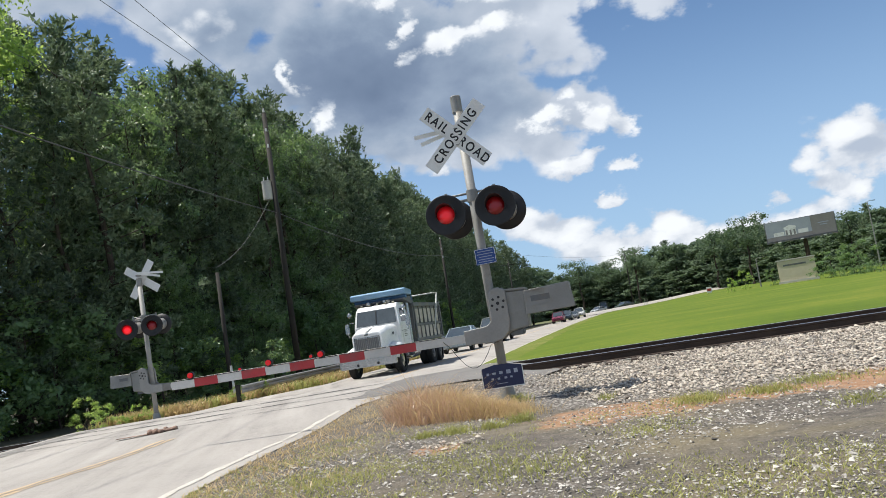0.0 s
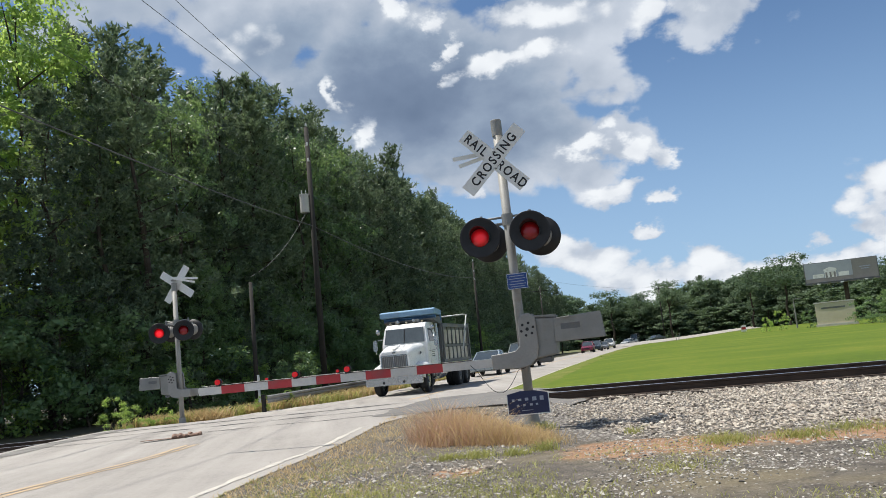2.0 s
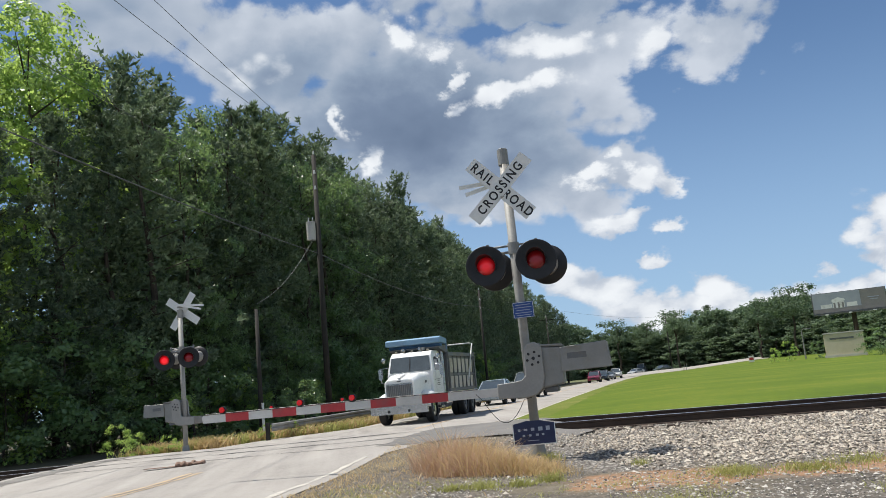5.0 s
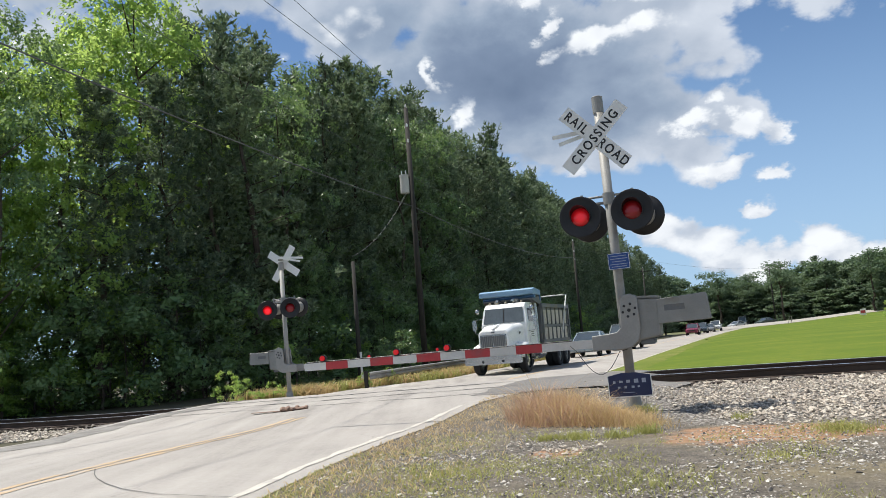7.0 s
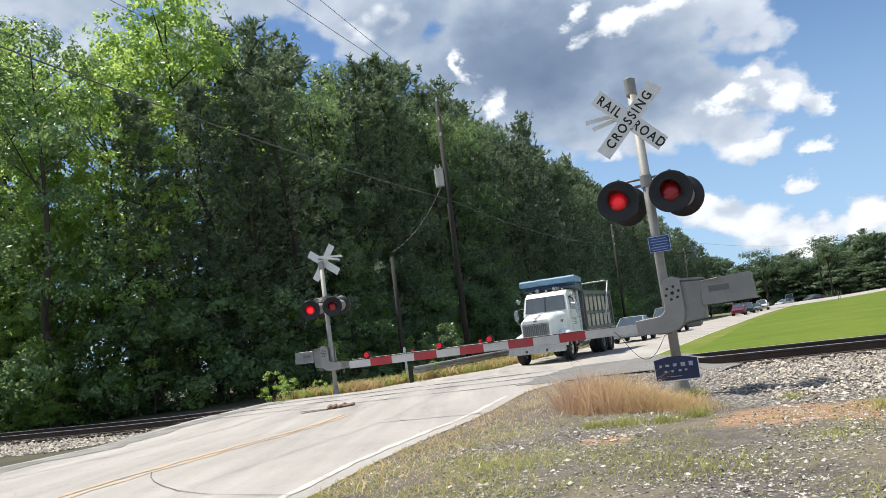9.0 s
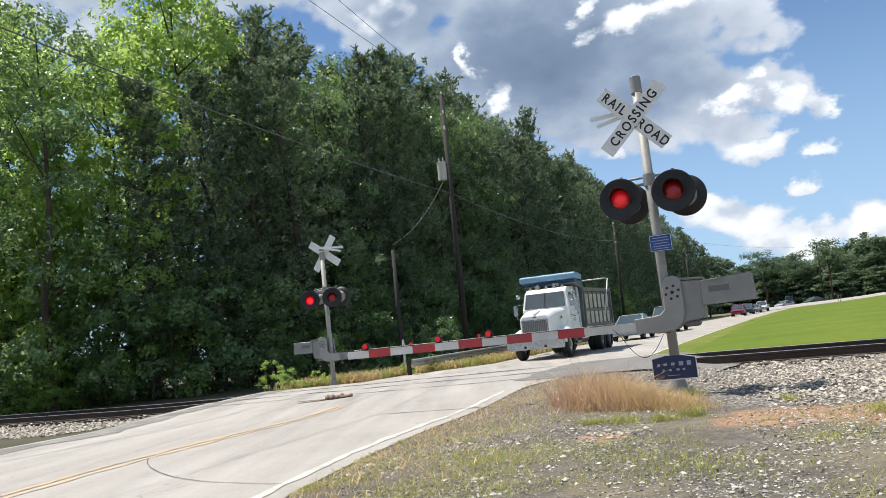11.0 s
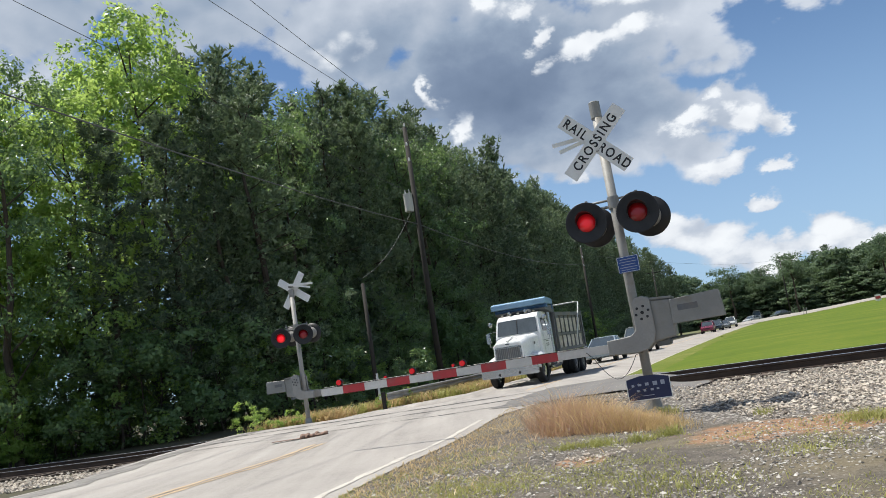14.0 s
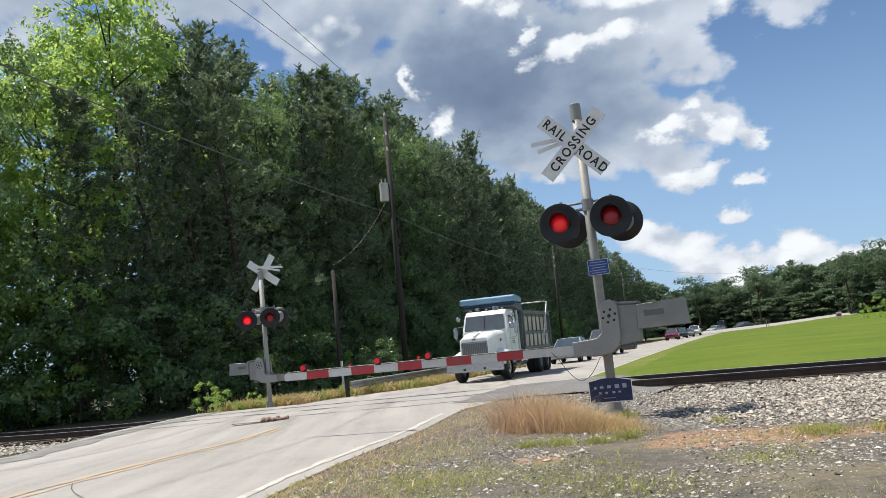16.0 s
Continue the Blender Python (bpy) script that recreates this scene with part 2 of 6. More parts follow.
M_ARM = surface("white_arm_sheet", [(0.48, 0.47, 0.445), (0.62, 0.61, 0.58)], 3, 0.5, 0, 0.03, 30, grime=(0.40, 0.38, 0.345))
M_LIT = lens("lit_red_lens", (1.0, 0.010, 0.018), 0.75, (0.10, 0.004, 0.006))
M_NEARLIT = lens("lit_red_lens_from_aside", (1.0, 0.014, 0.022), 0.29, (0.08, 0.004, 0.006))
M_DIM = lens("dim_red_lens", (1.0, 0.012, 0.02), 0.05, (0.08, 0.006, 0.008))
M_BLUE = surface("blue_sign_sheet", [(0.016, 0.055, 0.21), (0.025, 0.08, 0.28)], 4, 0.45, 0, 0.03, 30)
M_NAVY = surface("navy_sign_sheet", [(0.014, 0.020, 0.062), (0.024, 0.033, 0.092)], 4, 0.45, 0, 0.03, 30)
M_RAIL = surface("rusty_rail_side", [(0.035, 0.025, 0.02), (0.08, 0.055, 0.04)], 3, 0.85, 0.1, 0.3, 30, coords="World")
M_RAILTOP = surface("polished_rail_head", [(0.45, 0.44, 0.43), (0.62, 0.61, 0.60)], 6, 0.3, 0.9, 0.05, 40, coords="World")
M_TIE = surface("creosoted_wood", [(0.045, 0.035, 0.028), (0.11, 0.085, 0.065)], 5, 0.9, 0, 0.5, 30, vary=0.3, coords="World")
M_POLE = surface("creosoted_pole", [(0.020, 0.018, 0.016), (0.042, 0.038, 0.033)], 2, 0.9, 0, 0.4, 25)
# black wire greyed: the sky's sheen on it is put into the base colour
M_WIRE = surface("sky_sheen_wire", [(0.07, 0.07, 0.07), (0.11, 0.11, 0.11)], 2, 0.6, 0, 0, 10)
M_BARK = surface("bark", [(0.032, 0.025, 0.019), (0.085, 0.066, 0.05)], 1.5, 0.95, 0, 0.8, 12, depth=0.03)
M_PINE = foliage("pine_needles", (0.040, 0.068, 0.044), (0.215, 0.28, 0.150), (0.26, 0.34, 0.17), 0.24, 0.35, 0.58)
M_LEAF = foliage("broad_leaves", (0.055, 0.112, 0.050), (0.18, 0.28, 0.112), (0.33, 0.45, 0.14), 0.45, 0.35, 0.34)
# yellow-green leaves raised well above M_LEAF: direct sunlight is put into the colour
M_BRIGHTLEAF = foliage("sun_toned_leaves", (0.11, 0.22, 0.055), (0.32, 0.46, 0.14), (0.62, 0.76, 0.18), 0.62)
M_DRYLAWN = surface("dry_roadside_grass", [(0.085, 0.125, 0.016), (0.13, 0.155, 0.03), (0.21, 0.20, 0.07)], 0.5, 0.95, 0, 0.6, 9, coords="World", depth=0.03, spec=0.1)
M_DRY = foliage("dry_grass", (0.38, 0.27, 0.12), (0.74, 0.57, 0.31), (0.68, 0.51, 0.26), 0.45)
M_PINKDRY = foliage("reddish_dry_grass", (0.34, 0.21, 0.135), (0.60, 0.42, 0.29), (0.55, 0.37, 0.24), 0.45)
M_GRASS = foliage("green_grass", (0.22, 0.235, 0.06), (0.47, 0.45, 0.17), (0.52, 0.52, 0.15), 0.4)


def spots(net, position, places):
    """A mask of soft round spots with ragged edges."""
    rag = net.noise(position, 2.2, 6, 0.7)
    total = None
    for x, y, r in places:
        d = net.node("ShaderNodeVectorMath", operation="DISTANCE")
        flat = net.node("ShaderNodeVectorMath", operation="MULTIPLY")
        net.put(position, flat.inputs[0])
        flat.inputs[1].default_value = (1, 1, 0)
        net.put(flat.outputs[0], d.inputs[0])
        d.inputs[1].default_value = (x, y, 0)
        k = net.math("SUBTRACT", 1.0, net.math("DIVIDE", d.outputs["Value"], r))
        total = k if total is None else net.math("MAXIMUM", total, k)
    return net.span(net.math("ADD", total, net.math("MULTIPLY", net.math("SUBTRACT", rag, 0.5), 1.6)), 0.05, 0.45)


def shoulder_material():
    m = bpy.data.materials.new("gravelly_earth")
    m.use_nodes = True
    n = Net(m.node_tree)
    v = n.node("ShaderNodeNewGeometry").outputs["Position"]
    big, mid, small = n.noise(v, 0.5, 5, 0.6), n.noise(v, 5, 5, 0.7), n.noise(v, 38, 5, 0.75)
    vor = n.node("ShaderNodeTexVoronoi")
    n.put(v, vor.inputs["Vector"])
    vor.inputs["Scale"].default_value = 17
    grit = n.math("ADD", n.math("MULTIPLY", small, 0.55), n.math("MULTIPLY", mid, 0.45))
    col = n.ramp(n.span(grit, 0.32, 0.68, smooth=False), [(0.0, (0.05, 0.045, 0.04)), (0.45, (0.14, 0.124, 0.105)), (0.8, (0.235, 0.207, 0.17)), (1.0, (0.36, 0.34, 0.30))])
    col = n.mix(n.span(big, 0.45, 0.68, 0, 0.65), col, n.ramp(small, [(0.3, (0.20, 0.168, 0.10)), (0.7, (0.33, 0.275, 0.165))]))
    chips = n.math("MULTIPLY", n.span(vor.outputs["Distance"], 0.26, 0.14), n.span(n.noise(v, 7, 3, 0.6), 0.5, 0.6))
    col = n.mix(chips, col, (0.50, 0.475, 0.43))
    clay = spots(n, v, [(2.9, 8.5, 1.0), (3.6, 8.3, 0.9), (4.6, 8.0, 0.7), (5.6, 7.6, 0.9), (6.6, 8.4, 1.2), (0.92, 8.2, 0.38), (8.5, 8.0, 1.2)])
    col = n.mix(n.math("MULTIPLY", clay, 0.85), col, n.ramp(mid, [(0.3, (0.33, 0.17, 0.085)), (0.7, (0.46, 0.30, 0.19))]))
    dot = n.node("ShaderNodeVectorMath", operation="DOT_PRODUCT")
    n.put(v, dot.inputs[0])
    dot.inputs[1].default_value = (0.390, 0.921, 0)
    sep_ = n.node("ShaderNodeSeparateXYZ")
    n.put(v, sep_.inputs[0])
    rag = n.math("MULTIPLY", n.math("SUBTRACT", n.noise(v, 1.5, 5, 0.7), 0.5), 2.2)
    bed = n.math("MULTIPLY", n.span(n.math("ADD", dot.outputs["Value"], rag), 9.6, 10.6), n.span(n.math("ADD", sep_.outputs[0], rag), 2.2, 3.0))
    cells = n.node("ShaderNodeTexVoronoi")
    n.put(v, cells.inputs["Vector"])
    cells.inputs["Scale"].default_value = 19
    rgb = n.node("ShaderNodeSeparateColor")
    n.put(cells.outputs["Color"], rgb.inputs[0])
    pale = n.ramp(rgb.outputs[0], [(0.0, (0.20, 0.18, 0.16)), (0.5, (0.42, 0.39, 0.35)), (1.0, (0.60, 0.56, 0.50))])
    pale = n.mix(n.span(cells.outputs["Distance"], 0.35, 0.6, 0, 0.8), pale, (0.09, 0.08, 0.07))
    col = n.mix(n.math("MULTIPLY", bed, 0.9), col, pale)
    grit = n.math("SUBTRACT", grit, n.math("MULTIPLY", n.math("MULTIPLY", bed, cells.outputs["Distance"]), 1.2))
    b = n.node("ShaderNodeBsdfPrincipled")
    n.put(col, b.inputs["Base Color"])
    b.inputs["Roughness"].default_value = 0.95
    b.inputs["Specular IOR Level"].default_value = 0.15
    bn = n.node("ShaderNodeBump")
    bn.inputs["Strength"].default_value, bn.inputs["Distance"].default_value = 1.0, 0.05
    n.put(grit, bn.inputs["Height"])
    n.put(bn.outputs[0], b.inputs["Normal"])
    o = n.node("ShaderNodeOutputMaterial")
    n.put(b.outputs[0], o.inputs[0])
    return m


def island_material(name, stops, rough=0.9, vary=0.0):
    """Colour that differs from stone to stone."""
    m = bpy.data.materials.new(name)
    m.use_nodes = True
    n = Net(m.node_tree)
    g = n.node("ShaderNodeNewGeometry")
    grain = n.noise(g.outputs["Position"], 45, 4, 0.7)
    fac = n.math("ADD", n.math("MULTIPLY", g.outputs["Random Per Island"], 0.85), n.math("MULTIPLY", n.math("SUBTRACT", grain, 0.5), 0.45))
    k = len(stops)
    b = n.node("ShaderNodeBsdfPrincipled")
    n.put(n.ramp(fac, [(i / (k - 1), c) for i, c in enumerate(stops)]), b.inputs["Base Color"])
    b.inputs["Roughness"].default_value = rough
    b.inputs["Specular IOR Level"].default_value = 0.25
    o = n.node("ShaderNodeOutputMaterial")
    n.put(b.outputs[0], o.inputs[0])
    return m


M_SHOULDER = shoulder_material()
M_STONE = island_material("ballast_stone", [(0.16, 0.137, 0.115), (0.33, 0.288, 0.235), (0.46, 0.405, 0.335), (0.57, 0.515, 0.43), (0.45, 0.32, 0.205)])
M_CHIP = island_material("pale_gravel", [(0.07, 0.065, 0.06), (0.26, 0.24, 0.21), (0.48, 0.45, 0.40), (0.68, 0.645, 0.58)])
M_FADED = surface("faded_print", [(0.22, 0.25, 0.34), (0.42, 0.44, 0.50)], 14, 0.5, 0, 0, 60)
M_TRUCKWHITE = surface("white_truck_paint", [(0.70, 0.70, 0.69), (0.80, 0.80, 0.79)], 1.5, 0.3, 0, 0.02, 20, grime=(0.62, 0.61, 0.58), spec=0.5)
M_CHROME = surface("dull_chrome", [(0.36, 0.36, 0.36), (0.5, 0.5, 0.5)], 3, 0.25, 0.95, 0.02, 30)
# lighter copy of the tarp blue, with the sun on the housing painted in
M_TARPEDGE = surface("sun_toned_tarp_housing", [(0.16, 0.28, 0.42), (0.24, 0.38, 0.52)], 2, 0.55, 0, 0.1, 18, grime=(0.22, 0.32, 0.42))
M_TARP = surface("blue_tarpaulin", [(0.05, 0.12, 0.24), (0.10, 0.20, 0.36)], 3, 0.7, 0, 0.3, 15)
M_BED = surface("grey_dump_body", [(0.10, 0.105, 0.11), (0.17, 0.175, 0.18)], 2, 0.6, 0.2, 0.1, 25, grime=(0.20, 0.17, 0.13))
M_TYRE = surface("tyre_rubber", [(0.012, 0.012, 0.012), (0.03, 0.03, 0.03)], 6, 0.85, 0, 0.2, 30)
M_SCREEN = surface("reflecting_windscreen", [(0.055, 0.07, 0.08), (0.10, 0.12, 0.135)], 1.6, 0.12, 0.35, 0, 9, spec=0.9)
M_TAN = surface("dusty_tan_panel", [(0.36, 0.33, 0.28), (0.52, 0.49, 0.43)], 2.5, 0.7, 0, 0.2, 25, grime=(0.27, 0.23, 0.18))
M_GLASS = glass("tinted_glass", (0.03, 0.04, 0.045))
M_HEADLAMP = surface("headlamp_lens", [(0.6, 0.6, 0.6), (0.8, 0.8, 0.8)], 5, 0.15, 0.3, 0, 20)
M_BEAM = glowing("lit_headlamp", (1.0, 0.97, 0.9), 3.0, (0.8, 0.8, 0.8))
M_CONCRETE = surface("pale_concrete", [(0.42, 0.40, 0.36), (0.55, 0.53, 0.49)], 1.5, 0.85, 0, 0.2, 30)
M_STUCCO = surface("buff_stucco", [(0.50, 0.44, 0.33), (0.60, 0.54, 0.42)], 1.5, 0.85, 0, 0.2, 30)
M_BILLA = surface("billboard_picture_pale", [(0.25, 0.27, 0.31), (0.36, 0.385, 0.43)], 0.4, 0.6, 0, 0, 8)
M_BILLB = surface("billboard_picture_brown", [(0.17, 0.16, 0.155), (0.25, 0.235, 0.225)], 0.5, 0.6, 0, 0, 8)
M_INSUL = surface("glazed_insulator", [(0.5, 0.5, 0.5), (0.65, 0.65, 0.64)], 6, 0.3, 0, 0, 20)
M_FUR = surface("brown_debris", [(0.12, 0.075, 0.055), (0.30, 0.20, 0.15)], 9, 0.9, 0, 0.5, 40)
M_GREY = surface("weathered_board", [(0.38, 0.37, 0.35), (0.5, 0.49, 0.46)], 3, 0.7, 0, 0.1, 30)


def road_material():
    """Pale worn asphalt: aggregate, wheel tracks and oil streaks along the road, cracks."""
    m = bpy.data.materials.new("worn_road")
    m.use_nodes = True
    n = Net(m.node_tree)
    v = n.node("ShaderNodeNewGeometry").outputs["Position"]
    mp = n.node("ShaderNodeMapping")
    n.put(v, mp.inputs[0])
    mp.inputs["Rotation"].default_value = (0, 0, radians(21))
    mp.inputs["Scale"].default_value = (1.0, 0.07, 1.0)
    streak = n.noise(mp.outputs[0], 1.6, 5, 0.6)
    fine, big = n.noise(v, 70, 4, 0.7), n.noise(v, 0.45, 6, 0.65)
    fac = n.math("ADD", n.math("MULTIPLY", streak, 0.36), n.math("ADD", n.math("MULTIPLY", big, 0.24), n.math("ADD", n.math("MULTIPLY", fine, 0.22), n.math("MULTIPLY", n.noise(v, 14, 4, 0.75), 0.18))))
    col = n.ramp(n.span(fac, 0.34, 0.66, smooth=False), [(0.0, (0.165, 0.152, 0.137)), (0.42, (0.30, 0.278, 0.252)), (1.0, (0.41, 0.382, 0.348))])
    vor = n.node("ShaderNodeTexVoronoi", feature="DISTANCE_TO_EDGE")
    warp = n.node("ShaderNodeVectorMath", operation="ADD")
    n.put(v, warp.inputs[0])
    nz = n.node("ShaderNodeTexNoise")
    n.put(v, nz.inputs["Vector"])
    nz.inputs["Scale"].default_value = 1.2
    n.put(nz.outputs["Color"], warp.inputs[1])
    n.put(warp.outputs[0], vor.inputs["Vector"])
    vor.inputs["Scale"].default_value = 0.28
    cracks = n.math("MULTIPLY", n.span(vor.outputs["Distance"], 0.003, 0.0), n.span(n.noise(v, 0.35, 3, 0.5), 0.48, 0.6))
    col = n.mix(n.math("MULTIPLY", cracks, 0.4), col, (0.10, 0.095, 0.09))
    b = n.node("ShaderNodeBsdfPrincipled")
    n.put(col, b.inputs["Base Color"])
    b.inputs["Roughness"].default_value = 0.85
    b.inputs["Specular IOR Level"].default_value = 0.3
    bn = n.node("ShaderNodeBump")
    bn.inputs["Strength"].default_value, bn.inputs["Distance"].default_value = 0.4, 0.006
    n.put(fine, bn.inputs["Height"])
    n.put(bn.outputs[0], b.inputs["Normal"])
    o = n.node("ShaderNodeOutputMaterial")
    n.put(b.outputs[0], o.inputs[0])
    return m


M_ROAD = road_material()
# lifted, bluish leaf green: the haze of distance is put into the colour
M_FARLEAF = foliage("hazy_far_leaves", (0.058, 0.098, 0.060), (0.155, 0.215, 0.115), (0.16, 0.23, 0.09), 0.4, 0.35, 0.7)


# ---- shape helpers ----
def mesh_of(name, bm, material):
    me = bpy.data.meshes.new(name)
    bm.to_mesh(me)
    bm.free()
    for mt in material if isinstance(material, (list, tuple)) else (material,):
        me.materials.append(mt)
    return me


def part(name, bm, material, parent, label=""):
    ob = new(name, mesh_of(name, bm, material))
    ob.parent = parent
    return tagged(ob, label)


def thing(name, m, label, category, group="", kind=""):
    e = new(name)
    e.empty_display_size = 0.2
    e.matrix_basis = m
    return tagged(e, label, category, group, kind)


def box(bm, c, s, rot=None, bevel=0.0, mi=0):
    m = Matrix.Translation(c) @ (rot or Matrix.Identity(4)) @ Matrix.Diagonal((*s, 1))
    r = bmesh.ops.create_cube(bm, size=1, matrix=m)
    if bevel:
        es = list({e for v in r["verts"] for e in v.link_edges})
        bmesh.ops.bevel(bm, geom=es, offset=bevel, segments=2, affect="EDGES", clamp_overlap=True, material=-1)
    return bm


def tube(bm, a, b, r0, r1=None, n=12, caps=True):
    a, b = Vector(a), Vector(b)
    r1 = r0 if r1 is None else r1
    q = (b - a).to_track_quat("Z", "Y").to_matrix().to_4x4()
    m = Matrix.Translation((a + b) / 2) @ q
    bmesh.ops.create_cone(bm, cap_ends=caps, segments=n, radius1=r0, radius2=r1, depth=(b - a).length, matrix=m)
    return bm


def bent(bm, points, r, n=8):
    """A round bar through points."""
    pts = [Vector(p) for p in points]
    rings = []
    for i, p in enumerate(pts):
        d = (pts[min(i + 1, len(pts) - 1)] - pts[max(i - 1, 0)]).normalized()
        side = d.cross(Vector((0.13, 0.21, 1))).normalized()
        up = side.cross(d)
        rings.append([bm.verts.new(p + (side * math.cos(k * math.tau / n) + up * math.sin(k * math.tau / n)) * r) for k in range(n)])
    for ra, rb in zip(rings, rings[1:]):
        for k in range(n):
            bm.faces.new((ra[k], ra[(k + 1) % n], rb[(k + 1) % n], rb[k]))
    bm.faces.new(rings[0])
    bm.faces.new(rings[-1][::-1])
    return bm


def prism(bm, outline, depth, m=None, mi=0):
    """A plate: outline in x,z; thickness along y."""
    m = m or Matrix.Identity(4)
    front = [bm.verts.new(m @ Vector((x, -depth / 2, z))) for x, z in outline]
    rear = [bm.verts.new(m @ Vector((x, depth / 2, z))) for x, z in outline]
    k = len(outline)
    fs = [bm.faces.new(front), bm.faces.new(rear[::-1])]
    for i in range(k):
        fs.append(bm.faces.new((front[(i + 1) % k], front[i], rear[i], rear[(i + 1) % k])))
    for f in fs:
        f.material_index = mi
    return bm


def smooth(ob):
    for p in ob.data.polygons:
        p.use_smooth = True
    return ob


def lettering(name, body, size, material, m, parent):
    """Flat raised letters, as a mesh."""
    cu = bpy.data.curves.new(name, "FONT")
    cu.body, cu.size, cu.align_x, cu.align_y, cu.extrude = body, size, "CENTER", "CENTER", 0.002
    cu.space_character, cu.offset = 1.3, 0.004
    tmp = bpy.data.objects.new(name, cu)
    me = bpy.data.meshes.new_from_object(tmp)
    bpy.data.objects.remove(tmp)
    me.materials.clear()
    me.materials.append(material)
    ob = new(name, me)
    ob.parent, ob.matrix_basis = parent, m
    return ob


# ---- lie of the land ----
def ease(a, b, x):
    u = min(1.0, max(0.0, (x - a) / (b - a)))  # also falls, where b < a
    return u * u * (3 - 2 * u)


CENTRE_Y = [-60, -20, 0, 7.3, 11.8, 14.6, 33.6, 59, 117.5, 155.5, 400]
CENTRE_X = [-9.0, -6.8, -6.2, -5.4, -4.3, -3.28, 4.1, 13.9, 37, 55, 172]


def centre_x(y):
    return float(np.mean(np.interp([y - 2.5, y - 1.2, y, y + 1.2, y + 2.5], CENTRE_Y, CENTRE_X)))


def beside(y, d):
    """The point d metres to the right of the road's middle line at y."""
    x0, x1 = centre_x(y - 0.5), centre_x(y + 0.5)
    k = 1 / math.hypot(x1 - x0, 1)
    return centre_x(y) + d * k, y - d * (x1 - x0) * k


TRACK_AT, TRACK_ALONG = Vector((4.15, 16.1)), Vector((0.92, -0.39)).normalized()
TRACK_OVER = Vector((-TRACK_ALONG.y, TRACK_ALONG.x))


def track_dist(x, y):
    return (Vector((x, y)) - TRACK_AT).dot(TRACK_OVER)


def rail_top(x):
    return float(np.interp(x, [-60, -10, 4, 30], [-0.15, -0.04, 0.26, 0.30]))


def base_z(x, y):
    right = ease(0, 8, x - 0.38 * (y - 15))
    far = -0.08 * ease(35, 65, y) - 0.30 * ease(60, 125, y)
    rise = 0.88 * ease(6, 32, x - centre_x(y)) * ease(60, 120, y)
    return -0.22 * ease(9, 27, y) * (1 - 0.8 * right) + far + rise


def land(x, y, drop=0.22):
    """Height of the ground; it rises to the track, to drop below the rail heads."""
    z = base_z(x, y)
    k = ease(6.2, 1.4, abs(track_dist(x, y)))
    return z + (rail_top(x) - drop - z) * k


def road_z(x, y):
    return land(x, y, -0.006)


def sheet(name, xs, ys, where, material, height, label, category, kind="structure"):
    """A surface over a grid: where(u, v) gives x, y; height(x, y) gives z."""
    vs, fs = [], []
    for u in xs:
        for v in ys:
            x, y = where(u, v)
            vs.append((x, y, height(x, y)))
    k = len(ys)
    for i in range(len(xs) - 1):
        for j in range(k - 1):
            a = i * k + j
            fs.append((a, a + k, a + k + 1, a + 1))
    me = bpy.data.meshes.new(name)
    me.from_pydata(vs, [], fs)
    me.materials.append(material)
    ob = smooth(new(name, me))
    bm = bmesh.new()
    bm.from_mesh(me)
    bmesh.ops.recalc_face_normals(bm, faces=bm.faces)
    if sum(f.normal.z for f in bm.faces) < 0:
        bmesh.ops.reverse_faces(bm, faces=bm.faces)
    bm.to_mesh(me)
    bm.free()
    return tagged(ob, label, category, kind=kind)


def steps(a, b, d):
    k = max(1, round((b - a) / d))
    return [a + (b - a) * i / k for i in range(k + 1)]


FAR = [-2500, -1200, -600, -300, -150, -90]
sheet("ground", FAR + steps(-60, 60, 2.5) + [90, 150, 300, 600, 1200, 2500], FAR + steps(-60, 140, 2.5) + [160, 200, 300, 600, 1200, 2500], lambda u, v: (u, v), M_DIRT,
      lambda x, y: land(x, y, 0.35) - 0.12, "earth and rough grass reaching to the horizon", "ground")

LEFT_Y, LEFT_D = [-60, 0, 8, 11, 14, 16.4, 22, 27.5, 31, 200], [-3.6, -4.0, -4.9, -5.0, -5.3, -5.9, -6.9, -6.0, -3.7, -3.7]
RIGHT_Y, RIGHT_D = [-60, 15.4, 17.5, 19.3, 21.2, 200], [3.5, 3.5, 4.9, 4.9, 3.6, 3.6]
LEVELS = steps(0, 1, 1 / 12)


def left_edge(y):
    return float(np.interp(y, LEFT_Y, LEFT_D))


def road_at(y, v):
    a, b = float(np.interp(y, LEFT_Y, LEFT_D)), float(np.interp(y, RIGHT_Y, RIGHT_D))
    return beside(y, a + (b - a) * v)


sheet("road", steps(-60, 36, 0.5) + steps(38, 190, 4), LEVELS, road_at, M_ROAD, road_z, "worn pale grey two-lane asphalt road crossing the railway", "road")


def stripe(name, y0, y1, d, w, material, label, lift=0.006):
    sheet(name, steps(y0, y1, 0.12 if y1 < 20 else 0.5), [d - w / 2, d + w / 2], lambda y, v: beside(y, d + (v - d) * (0.82 + 0.9 * noise.noise(Vector((y * 2.3, v * 40, 4))) + 0.3 * noise.noise(Vector((y * 0.5, d, 1))))), material, lambda x, y: road_z(x, y) + lift, label, "road marking")


stripe("edge_line", -30, 15.2, 3.22, 0.115, M_WHITE, "worn white edge line painted along the road")
stripe("edge_line_far", 22.5, 120, 3.22, 0.11, M_WHITE, "worn white edge line beyond the railway")
stripe("yellow_line", -30, 15.0, -0.10, 0.14, M_YELLOW, "faded yellow centre line on the asphalt")
